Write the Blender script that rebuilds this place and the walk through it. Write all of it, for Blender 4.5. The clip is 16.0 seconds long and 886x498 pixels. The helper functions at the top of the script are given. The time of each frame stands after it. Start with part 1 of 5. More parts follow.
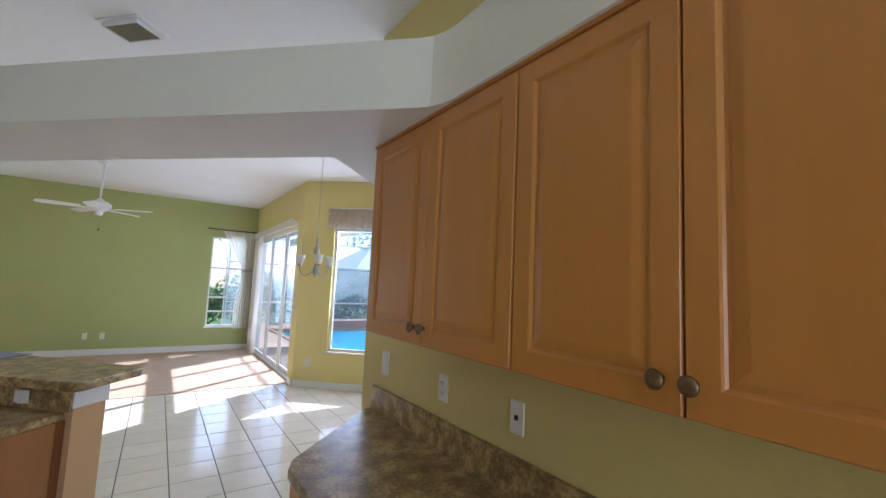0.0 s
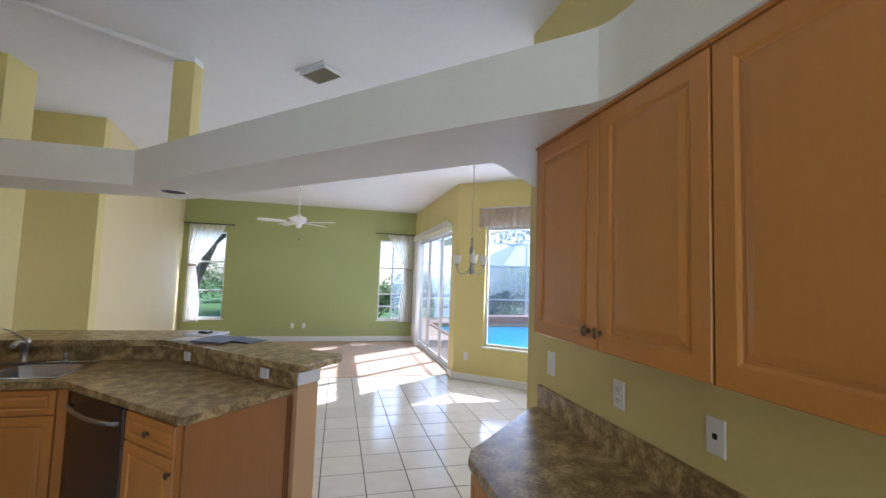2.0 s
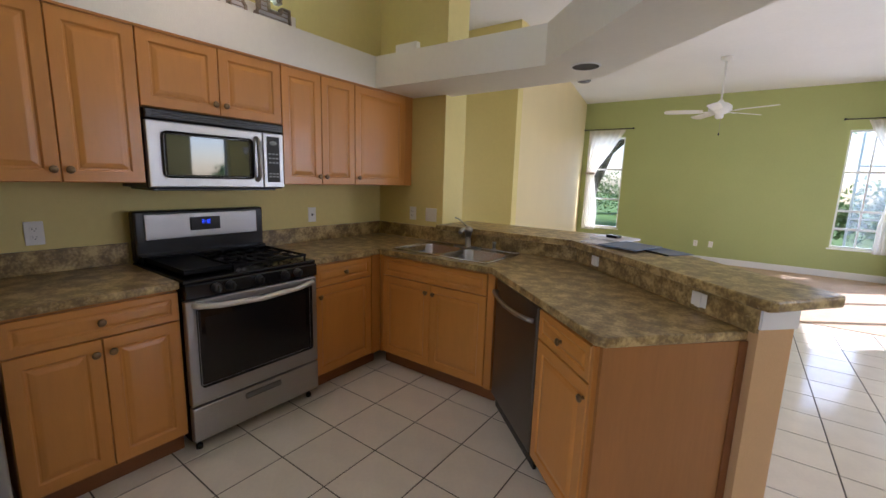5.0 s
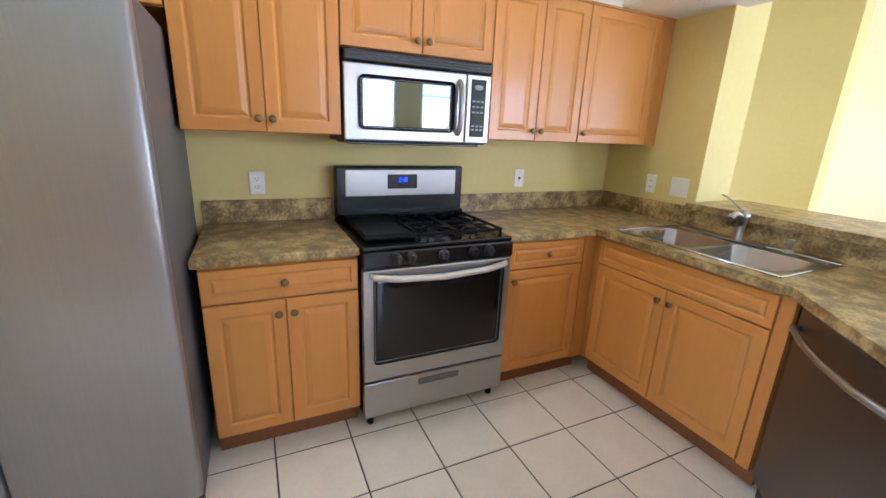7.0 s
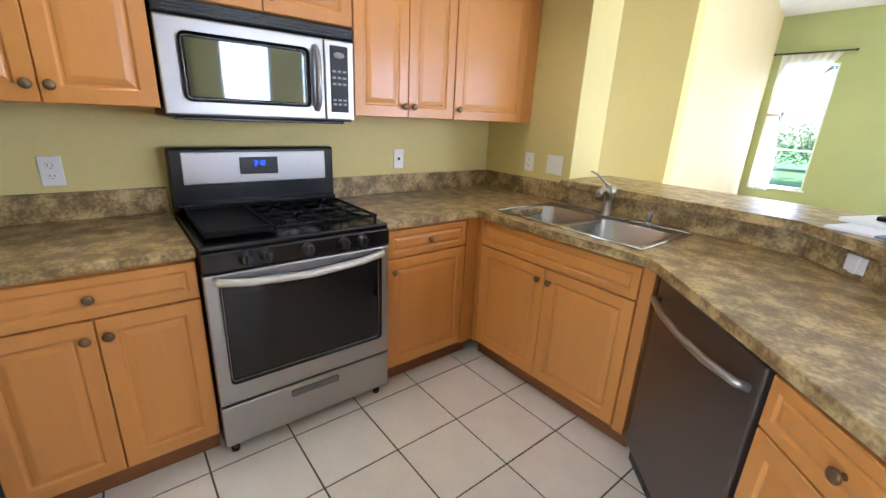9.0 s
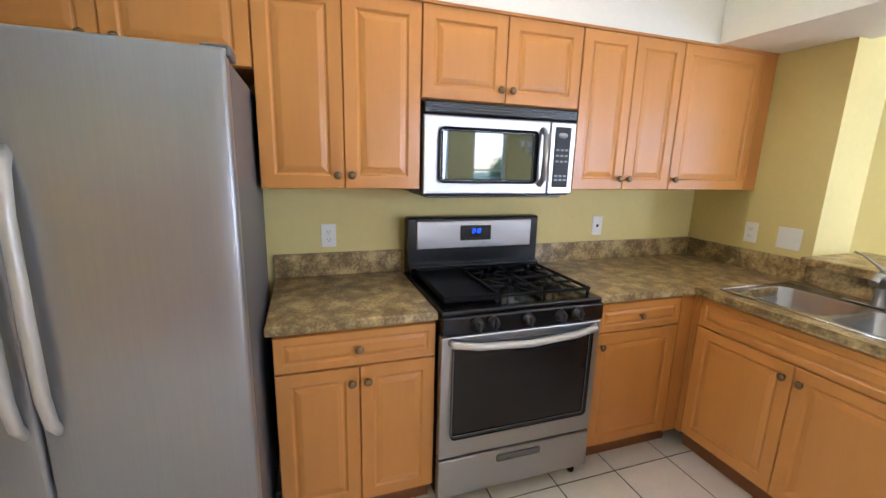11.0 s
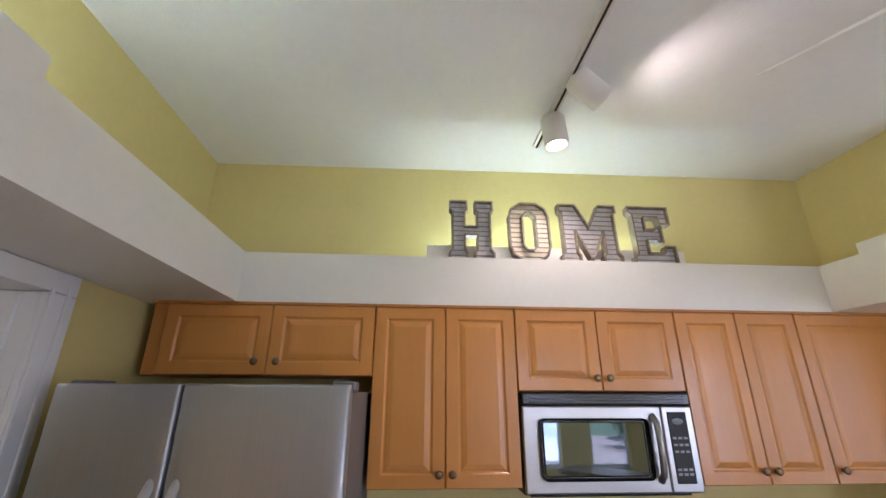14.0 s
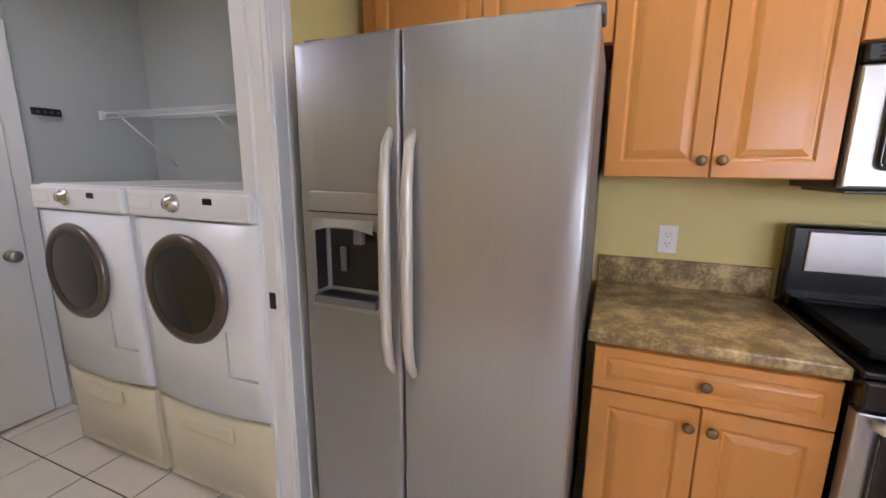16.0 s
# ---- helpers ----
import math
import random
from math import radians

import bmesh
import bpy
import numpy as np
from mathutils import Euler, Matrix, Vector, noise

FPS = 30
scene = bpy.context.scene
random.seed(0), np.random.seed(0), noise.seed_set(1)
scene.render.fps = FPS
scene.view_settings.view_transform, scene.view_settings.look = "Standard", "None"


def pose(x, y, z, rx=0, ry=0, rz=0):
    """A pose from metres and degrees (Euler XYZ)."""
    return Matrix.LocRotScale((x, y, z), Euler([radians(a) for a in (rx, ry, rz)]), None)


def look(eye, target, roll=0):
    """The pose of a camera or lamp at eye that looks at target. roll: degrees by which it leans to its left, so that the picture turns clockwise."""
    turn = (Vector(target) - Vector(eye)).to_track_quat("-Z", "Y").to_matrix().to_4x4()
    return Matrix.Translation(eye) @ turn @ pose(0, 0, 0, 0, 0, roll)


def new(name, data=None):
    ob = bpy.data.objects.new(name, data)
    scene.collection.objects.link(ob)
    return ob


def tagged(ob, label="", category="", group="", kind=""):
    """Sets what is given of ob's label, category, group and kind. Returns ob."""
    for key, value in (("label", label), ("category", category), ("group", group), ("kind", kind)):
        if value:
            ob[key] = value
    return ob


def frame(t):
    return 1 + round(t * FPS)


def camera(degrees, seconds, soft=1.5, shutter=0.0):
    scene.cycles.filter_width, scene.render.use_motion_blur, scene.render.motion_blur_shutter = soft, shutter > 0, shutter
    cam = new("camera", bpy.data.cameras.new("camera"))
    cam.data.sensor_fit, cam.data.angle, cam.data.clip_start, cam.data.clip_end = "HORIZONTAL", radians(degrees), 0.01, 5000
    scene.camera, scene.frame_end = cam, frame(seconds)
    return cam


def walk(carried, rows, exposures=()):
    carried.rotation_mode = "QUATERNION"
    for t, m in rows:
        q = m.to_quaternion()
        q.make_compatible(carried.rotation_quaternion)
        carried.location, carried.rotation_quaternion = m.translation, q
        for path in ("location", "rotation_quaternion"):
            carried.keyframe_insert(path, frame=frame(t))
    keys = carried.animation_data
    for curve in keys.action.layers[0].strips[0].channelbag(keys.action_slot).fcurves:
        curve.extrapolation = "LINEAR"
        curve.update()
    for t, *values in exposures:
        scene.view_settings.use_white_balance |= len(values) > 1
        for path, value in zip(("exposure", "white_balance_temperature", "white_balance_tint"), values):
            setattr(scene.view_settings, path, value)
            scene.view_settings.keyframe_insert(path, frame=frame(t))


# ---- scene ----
cam = camera(94.2, 16.0)
EXPOSURES = [(0, 0.9, 5200, 22), (1.0, 0.92, 5200, 22), (2.5, 1.05, 5150, 23), (3.5, 1.0, 5200, 24), (4.5, 0.8, 5550, 25), (5.2, 1.25, 5650, 25), (7.3, 2.5, 5100, 21), (8.2, 2.5, 5100, 21), (10.3, 2.45, 5250, 21), (12, 2.3, 5250, 24), (14, 1.65, 5350, 28), (15, 1.85, 5400, 28), (16, 2.5, 5550, 29)]
PATH = [
    (0, (0.231, 0.056, 1.558), (1.354, 1.701, 1.742), 2.6),
    (0.5, (0.216, 0.043, 1.597), (1.229, 1.738, 1.91), 2.2),
    (1, (0.2, 0.033, 1.618), (1.087, 1.792, 1.96), 1.9),
    (1.5, (0.176, 0.05, 1.597), (0.875, 1.907, 1.849), 1.8),
    (2, (0.154, 0.064, 1.578), (0.642, 1.998, 1.714), 1.9),
    (2.5, (0.139, 0.083, 1.559), (0.402, 2.066, 1.583), 1.7),
    (3, (0.13, 0.121, 1.539), (0.163, 2.118, 1.451), 1.2),
    (3.5, (0.1, 0.184, 1.494), (-0.114, 2.164, 1.306), 0.6),
    (4, (0.003, 0.36, 1.478), (-0.466, 2.289, 1.237), 0.9),
    (4.5, (-0.087, 0.538, 1.458), (-0.858, 2.363, 1.183), 1.1),
    (5, (-0.143, 0.745, 1.438), (-1.294, 2.346, 1.103), 1.8),
    (5.2, (-0.164, 0.797, 1.429), (-1.451, 2.282, 1.058), 2.1),
    (7.3, (-0.629, 1.264, 1.403), (-2.401, 1.99, 0.827), 2.7),
    (7.5, (-0.633, 1.335, 1.401), (-2.419, 2.015, 0.81), 2.9),
    (8, (-0.652, 1.407, 1.386), (-2.372, 2.23, 0.783), 3.2),
    (8.2, (-0.663, 1.407, 1.375), (-2.3, 2.386, 0.773), 3.3),
    (10.3, (-0.821, 1.145, 1.412), (-2.244, 2.409, 0.799), 2.5),
    (10.5, (-0.854, 1.096, 1.416), (-2.449, 2.178, 0.882), 1.5),
    (11, (-0.829, 1.078, 1.493), (-2.68, 1.711, 1.075), 1.5),
    (11.5, (-0.785, 1.091, 1.526), (-2.732, 1.478, 1.28), 1.3),
    (12, (-0.756, 1.068, 1.582), (-2.733, 1.365, 1.55), 0.2),
    (12.5, (-0.734, 1.06, 1.63), (-2.716, 1.281, 1.783), -0.8),
    (13, (-0.739, 1.06, 1.675), (-2.697, 1.254, 2.038), -0.9),
    (13.5, (-0.724, 1.074, 1.702), (-2.638, 1.246, 2.256), -0.4),
    (14, (-0.696, 1.094, 1.727), (-2.577, 1.229, 2.394), 0.2),
    (14.5, (-0.709, 1.112, 1.702), (-2.626, 1.132, 2.271), 0.9),
    (15, (-0.762, 1.116, 1.589), (-2.745, 0.947, 1.779), 0.8),
    (15.5, (-0.839, 1.078, 1.502), (-2.789, 0.673, 1.317), 0.4),
    (16, (-1.003, 0.968, 1.396), (-2.819, 0.222, 1.012), 0.5),
]
walk(cam, [(t, look(eye, target, roll)) for t, eye, target, roll in PATH], EXPOSURES)
# ---- light ----
SUN_DIR = Vector((0.655, 0.472, 0.590)).normalized()
world = bpy.data.worlds.new("sky")
scene.world = world
world.use_nodes = True
wn = world.node_tree
sky = wn.nodes.new("ShaderNodeTexSky")
sky.sky_type, sky.sun_disc = "NISHITA", False
sky.sun_elevation, sky.sun_rotation = math.asin(SUN_DIR.z), math.atan2(SUN_DIR.x, SUN_DIR.y)
wn.links.new(sky.outputs[0], wn.nodes["Background"].inputs[0])
wn.nodes["Background"].inputs[1].default_value = 0.15
sun = new("sun", bpy.data.lights.new("sun", "SUN"))
sun.data.energy, sun.data.angle, sun.data.color = 5.0, radians(0.5), (1.0, 0.95, 0.87)
sun.matrix_world = look(SUN_DIR * 30, (0, 0, 0))


def area(name, eye, target, w, h, power, color=(1, 1, 1)):
    lamp = new(name, bpy.data.lights.new(name, "AREA"))
    lamp.data.shape, lamp.data.size, lamp.data.size_y = "RECTANGLE", w, h
    lamp.data.energy, lamp.data.color = power, color
    lamp.matrix_world = look(eye, target)
    return lamp


DAY = (0.86, 0.93, 1.0)
area("daylight_slider", (2.10, 8.3, 1.2), (0, 8.3, 1.7), 3.0, 2.2, 9, DAY)
area("daylight_nook_window", (2.74, 5.86, 1.5), (0.8, 3.7, 1.9), 0.85, 1.8, 14, DAY)
area("daylight_living_window", (1.43, 10.3, 1.5), (1.2, 6, 1.2), 0.6, 1.9, 5, DAY)
area("daylight_far_window", (-2.62, 10.3, 1.5), (-2.4, 6, 1.2), 0.6, 1.9, 5, DAY)
# Fill lamp added on the unseen entry side; the window there is invented.
area("entry_fill_light", (0.0, -3.85, 1.3), (-0.6, 1.0, 2.6), 1.9, 1.4, 28, DAY)
area("daylight_nook_east", (3.56, 3.38, 1.5), (-1.0, 2.6, 0.6), 0.7, 1.8, 8, DAY)
# Fill lamp added inside the hall; no door or window stands there.
area("hall_fill_light", (-3.72, 4.05, 1.4), (-2.4, 4.87, 1.5), 0.5, 1.8, 3, DAY)
# ---- materials ----


def srgb(r, g, b):
    return tuple((c / 255 / 12.92) if c / 255 < 0.04045 else ((c / 255 + 0.055) / 1.055) ** 2.4 for c in (r, g, b)) + (1.0,)


def mat(name, base, rough=0.5, metal=0.0, vary=0.0, scale=6.0, detail_scale=60.0, bump=0.0, bump_scale=200.0, second=None, coat=0.0, rough_vary=0.0, stretch=(1, 1, 1), emit=None, island=0.0):
    """A material with variation at two scales, a fine relief and, if wanted, a variation from piece to piece."""
    m = bpy.data.materials.new(name)
    m.use_nodes = True
    n, l = m.node_tree.nodes, m.node_tree.links
    p = n["Principled BSDF"]
    p.inputs["Roughness"].default_value = rough
    p.inputs["Metallic"].default_value = metal
    p.inputs["Coat Weight"].default_value = coat
    p.inputs["Coat Roughness"].default_value = 0.12
    p.inputs["Base Color"].default_value = base
    if emit:
        p.inputs["Emission Color"].default_value, p.inputs["Emission Strength"].default_value = emit[0], emit[1]
    tc, mp = n.new("ShaderNodeTexCoord"), n.new("ShaderNodeMapping")
    mp.inputs["Scale"].default_value = stretch
    l.new(tc.outputs["Object"], mp.inputs["Vector"])
    if vary or second:
        a, b = n.new("ShaderNodeTexNoise"), n.new("ShaderNodeTexNoise")
        a.inputs["Scale"].default_value, b.inputs["Scale"].default_value = scale, detail_scale
        a.inputs["Detail"].default_value = b.inputs["Detail"].default_value = 6
        for t in (a, b):
            l.new(mp.outputs[0], t.inputs["Vector"])
        mx = n.new("ShaderNodeMath")
        mx.operation = "MULTIPLY_ADD"
        l.new(a.outputs[0], mx.inputs[0])
        mx.inputs[1].default_value = 0.62
        sc = n.new("ShaderNodeMath")
        sc.operation = "MULTIPLY"
        l.new(b.outputs[0], sc.inputs[0])
        sc.inputs[1].default_value = 0.38
        l.new(sc.outputs[0], mx.inputs[2])
        r = n.new("ShaderNodeValToRGB")
        lo = second if second else tuple(c * (1 - vary) for c in base[:3]) + (1,)
        r.color_ramp.elements[0].color, r.color_ramp.elements[0].position = lo, 0.38
        r.color_ramp.elements[1].color, r.color_ramp.elements[1].position = base, 0.62
        l.new(mx.outputs[0], r.inputs[0])
        out = r.outputs[0]
        if island:
            oi, hs = n.new("ShaderNodeObjectInfo"), n.new("ShaderNodeHueSaturation")
            k = n.new("ShaderNodeMapRange")
            k.inputs["To Min"].default_value, k.inputs["To Max"].default_value = 1 - island, 1 + island
            l.new(oi.outputs["Random"], k.inputs["Value"])
            l.new(k.outputs[0], hs.inputs["Value"])
            l.new(out, hs.inputs["Color"])
            out = hs.outputs[0]
        l.new(out, p.inputs["Base Color"])
        if rough_vary:
            k = n.new("ShaderNodeMapRange")
            k.inputs["To Min"].default_value, k.inputs["To Max"].default_value = rough - rough_vary, rough + rough_vary
            l.new(a.outputs[0], k.inputs["Value"])
            l.new(k.outputs[0], p.inputs["Roughness"])
    if bump:
        c, d = n.new("ShaderNodeTexNoise"), n.new("ShaderNodeBump")
        c.inputs["Scale"].default_value, c.inputs["Detail"].default_value = bump_scale, 3
        d.inputs["Strength"].default_value, d.inputs["Distance"].default_value = bump, 0.002
        l.new(mp.outputs[0], c.inputs["Vector"])
        l.new(c.outputs[0], d.inputs["Height"])
        l.new(d.outputs[0], p.inputs["Normal"])
    return m


M_YELLOW = mat("yellow_wall_paint", srgb(225, 209, 136), 0.6, vary=0.05, scale=1.5, detail_scale=30, bump=0.5, bump_scale=140)
M_GREEN = mat("green_wall_paint", srgb(178, 187, 122), 0.6, vary=0.05, scale=1.5, detail_scale=30, bump=0.5, bump_scale=140)
M_CREAM = mat("cream_wall_paint", srgb(226, 208, 158), 0.6, vary=0.04, scale=1.5, detail_scale=30, bump=0.5, bump_scale=140)
M_WHITE = mat("white_soffit_paint", srgb(240, 237, 226), 0.6, vary=0.04, scale=2, detail_scale=30, bump=0.5, bump_scale=140)
M_CEIL = mat("white_ceiling_paint", srgb(243, 242, 240), 0.75, vary=0.04, scale=1.2, detail_scale=25, bump=0.9, bump_scale=90)
M_GREY = mat("pale_grey_wall_paint", srgb(188, 193, 190), 0.6, vary=0.04, scale=1.5, bump=0.4, bump_scale=140)
M_TRIM = mat("white_gloss_trim", srgb(238, 238, 236), 0.3, vary=0.03, scale=4)
M_MAPLE = mat("maple_cabinet_front", srgb(207, 142, 65), 0.34, vary=0.07, scale=3, detail_scale=26, stretch=(3, 3, 0.35), bump=0.06, bump_scale=90, coat=0.15, rough_vary=0.05, island=0.03)
M_MAPLE_BODY = mat("maple_cabinet_side", srgb(196, 132, 61), 0.4, vary=0.08, scale=3, detail_scale=26, stretch=(3, 3, 0.35))
M_ENDWOOD = mat("brown_end_panel_wood", srgb(166, 113, 58), 0.42, vary=0.12, scale=3, detail_scale=26, stretch=(3, 3, 0.35))
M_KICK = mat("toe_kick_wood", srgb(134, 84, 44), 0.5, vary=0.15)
M_KNOB = mat("antique_bronze", srgb(140, 116, 84), 0.36, 0.75, vary=0.35, scale=90, detail_scale=300)
M_STEEL = mat("brushed_steel", srgb(172, 171, 170), 0.32, 0.9, vary=0.05, scale=4, detail_scale=200, stretch=(1, 1, 60), bump=0.05, bump_scale=60, rough_vary=0.04)
M_STEEL_V = mat("brushed_fridge_steel", srgb(164, 165, 168), 0.34, 0.7, vary=0.06, scale=3, detail_scale=160, stretch=(60, 60, 1), bump=0.05, bump_scale=60, rough_vary=0.05)
M_HANDLE = mat("satin_pale_handle", srgb(208, 204, 196), 0.4, 0.35, vary=0.04, scale=12)
M_DW = mat("dark_brushed_steel", srgb(112, 106, 100), 0.32, 0.85, vary=0.06, scale=3, detail_scale=160, stretch=(60, 60, 1))
M_PEACH = mat("tan_painted_knee_wall", srgb(212, 172, 122), 0.6, vary=0.05, scale=2, bump=0.4, bump_scale=140)
M_KEYPAD = mat("matt_black_keypad", srgb(30, 32, 34), 0.55)
M_CHROME = mat("polished_steel", srgb(214, 214, 214), 0.12, 1.0)
M_SINK = mat("satin_sink_steel", srgb(172, 170, 167), 0.27, 0.95, vary=0.06, scale=12)
M_BLACK = mat("black_enamel", srgb(13, 13, 14), 0.26, vary=0.3, scale=20)
M_IRON = mat("cast_iron_grate", srgb(16, 16, 17), 0.62, vary=0.3, scale=40, bump=0.4, bump_scale=400)
M_DARKPLASTIC = mat("dark_plastic", srgb(34, 34, 36), 0.35, vary=0.2, scale=30)
M_OVENGLASS = mat("dark_oven_glass", srgb(22, 20, 20), 0.06, vary=0.2, scale=5)
M_MWGLASS = mat("microwave_window_glass", srgb(108, 116, 126), 0.03, 0.9)
M_GREYPLASTIC = mat("grey_fridge_side", srgb(104, 104, 106), 0.45, vary=0.08, scale=40, bump=0.3, bump_scale=300)
M_BUTTON = mat("grey_button", srgb(150, 154, 158), 0.5)
M_BLUE = mat("blue_display_digits", srgb(40, 90, 255), 0.4, emit=(srgb(40, 80, 255), 0.7))
M_ENAMEL = mat("white_appliance_enamel", srgb(240, 241, 242), 0.25, vary=0.02, scale=6)
M_BONE = mat("off_white_pedestal", srgb(224, 214, 184), 0.3, vary=0.03, scale=6)
M_WASHGLASS = mat("dark_washer_glass", srgb(52, 48, 46), 0.12)
M_RING = mat("bronze_grey_ring", srgb(108, 98, 92), 0.3, 0.7)
M_PLATE = mat("white_plastic_plate", srgb(240, 238, 232), 0.35)
M_SLOT = mat("dark_slot", srgb(30, 28, 26), 0.6)
M_TILE = mat("glazed_floor_tile", srgb(237, 229, 214), 0.13, vary=0.07, scale=7, detail_scale=50, rough_vary=0.05, island=0.035, bump=0.05, bump_scale=30)
M_GROUT = mat("dark_grey_grout", srgb(98, 90, 82), 0.85, vary=0.35, scale=6, detail_scale=80)
M_CARPET = mat("peach_carpet", srgb(206, 180, 152), 0.95, vary=0.12, scale=5, detail_scale=300, bump=1.0, bump_scale=500)
M_GALV = mat("galvanised_letter_face", srgb(210, 209, 210), 0.5, 0.1, vary=0.2, scale=12, detail_scale=60)
M_RUST = mat("rusty_letter_rim", srgb(168, 154, 134), 0.55, 0.25, vary=0.4, scale=30, detail_scale=120)
M_SHEER = mat("sheer_curtain", srgb(244, 240, 230), 0.8, vary=0.05, scale=20)
M_SHEER.node_tree.nodes["Principled BSDF"].inputs["Transmission Weight"].default_value = 0.0
M_VALANCE = mat("beige_valance", srgb(200, 180, 160), 0.8, vary=0.2, scale=14, detail_scale=90)
M_LAMPWHITE = mat("white_lamp_metal", srgb(228, 222, 212), 0.35)
M_BULB = mat("lit_bulb", srgb(255, 230, 190), 0.4, emit=((1.0, 0.78, 0.55, 1), 9.0))
M_FROST = mat("frosted_glass_shade", srgb(236, 234, 228), 0.35, vary=0.04)
M_NICKEL = mat("brushed_nickel", srgb(170, 166, 158), 0.3, 0.9)
M_OFACE = mat("cream_letter_face", srgb(236, 224, 200), 0.45, 0.1, vary=0.15, scale=20)
M_PAPER = mat("white_paper", srgb(238, 240, 244), 0.7, vary=0.03)
M_FOLDER = mat("blue_grey_folder", srgb(120, 134, 158), 0.5, vary=0.1)
M_DARKFRAME = mat("dark_window_frame", srgb(52, 50, 50), 0.4, vary=0.2)
M_ALU = mat("white_aluminium", srgb(232, 234, 236), 0.35)
M_GRASS = mat("lawn_grass", srgb(84, 122, 44), 0.9, vary=0.35, scale=1.5, detail_scale=40, bump=1.0, bump_scale=60)
M_LEAF = mat("garden_leaves", srgb(104, 132, 88), 0.6, vary=0.55, scale=2.5, detail_scale=14)
M_LEAF2 = mat("light_garden_leaves", srgb(112, 140, 84), 0.6, vary=0.5, scale=2.5, detail_scale=14)
M_BARK = mat("tree_bark", srgb(104, 92, 78), 0.9, vary=0.4, scale=6, detail_scale=40, bump=1, bump_scale=60)
M_DECK = mat("pool_deck_coating", srgb(206, 178, 152), 0.8, vary=0.1, scale=3, detail_scale=60)
M_COPING = mat("pool_coping", srgb(196, 154, 134), 0.7, vary=0.2, scale=12)
M_WATER = mat("pool_water", srgb(64, 184, 214), 0.12, vary=0.12, scale=1.5, detail_scale=9, bump=0.6, bump_scale=6)
M_STUCCO = mat("stucco_house_wall", srgb(214, 196, 170), 0.9, vary=0.08, bump=0.5, bump_scale=100)
M_ROOF = mat("pale_roof_tiles", srgb(212, 210, 206), 0.8, vary=0.25, scale=3, detail_scale=30, stretch=(1, 1, 8))
M_GLASSDARK = mat("far_window_glass", srgb(50, 62, 74), 0.08)


def laminate():
    """Mottled olive, brown and tan stone-look laminate."""
    m = mat("stone_look_laminate", srgb(198, 174, 120), 0.32, vary=0.1, scale=14, detail_scale=70, second=srgb(112, 92, 59), bump=0.05, bump_scale=60, coat=0.1)
    n, l = m.node_tree.nodes, m.node_tree.links
    p = n["Principled BSDF"]
    ramp = [x for x in n if x.type == "VALTORGB"][0]
    ramp.color_ramp.elements[0].position, ramp.color_ramp.elements[1].position = 0.36, 0.60
    for pos, c in ((0.45, srgb(134, 112, 70)), (0.52, srgb(164, 140, 90))):
        e = ramp.color_ramp.elements.new(pos)
        e.color = c
    v, tc = n.new("ShaderNodeTexVoronoi"), n.new("ShaderNodeTexNoise")
    v.inputs["Scale"].default_value = 34
    tc.inputs["Scale"].default_value, tc.inputs["Detail"].default_value = 22, 5
    obj = [x for x in n if x.type == "TEX_COORD"][0]
    l.new(obj.outputs["Object"], tc.inputs["Vector"])
    mixv = n.new("ShaderNodeMixRGB")
    mixv.inputs[0].default_value = 0.12
    l.new(obj.outputs["Object"], mixv.inputs[1])
    l.new(tc.outputs["Color"], mixv.inputs[2])
    l.new(mixv.outputs[0], v.inputs["Vector"])
    r2 = n.new("ShaderNodeValToRGB")
    r2.color_ramp.elements[0].color, r2.color_ramp.elements[0].position = (1, 1, 1, 1), 0.05
    r2.color_ramp.elements[1].color, r2.color_ramp.elements[1].position = (0, 0, 0, 1), 0.28
    l.new(v.outputs["Distance"], r2.inputs[0])
    mul = n.new("ShaderNodeMath")
    mul.operation = "MULTIPLY"
    l.new(r2.outputs[0], mul.inputs[0])
    l.new(tc.outputs[0], mul.inputs[1])
    mx = n.new("ShaderNodeMixRGB")
    l.new(mul.outputs[0], mx.inputs[0])
    l.new(ramp.outputs[0], mx.inputs[1])
    mx.inputs[2].default_value = srgb(196, 178, 140)
    l.new(mx.outputs[0], p.inputs["Base Color"])
    return m


M_LAM = laminate()
M_IRON.node_tree.nodes["Principled BSDF"].inputs["Specular IOR Level"].default_value = 0.2


def glass(name, tint=(1, 1, 1, 1)):
    m = bpy.data.materials.new(name)
    m.use_nodes = True
    n, l = m.node_tree.nodes, m.node_tree.links
    n.remove(n["Principled BSDF"])
    t, g, f, mx = n.new("ShaderNodeBsdfTransparent"), n.new("ShaderNodeBsdfGlossy"), n.new("ShaderNodeLayerWeight"), n.new("ShaderNodeMixShader")
    t.inputs[0].default_value, g.inputs["Roughness"].default_value, f.inputs[0].default_value = tint, 0.02, 0.5
    e, s = n.new("ShaderNodeMath"), n.new("ShaderNodeMath")
    e.operation, s.operation = "POWER", "MULTIPLY_ADD"
    e.inputs[1].default_value, s.inputs[1].default_value, s.inputs[2].default_value = 5.0, 0.6, 0.03
    l.new(f.outputs["Facing"], e.inputs[0])
    l.new(e.outputs[0], s.inputs[0])
    l.new(s.outputs[0], mx.inputs[0])
    l.new(t.outputs[0], mx.inputs[1])
    l.new(g.outputs[0], mx.inputs[2])
    l.new(mx.outputs[0], n["Material Output"].inputs[0])
    return m


M_GLASS = glass("window_glass", (0.95, 0.97, 0.98, 1))


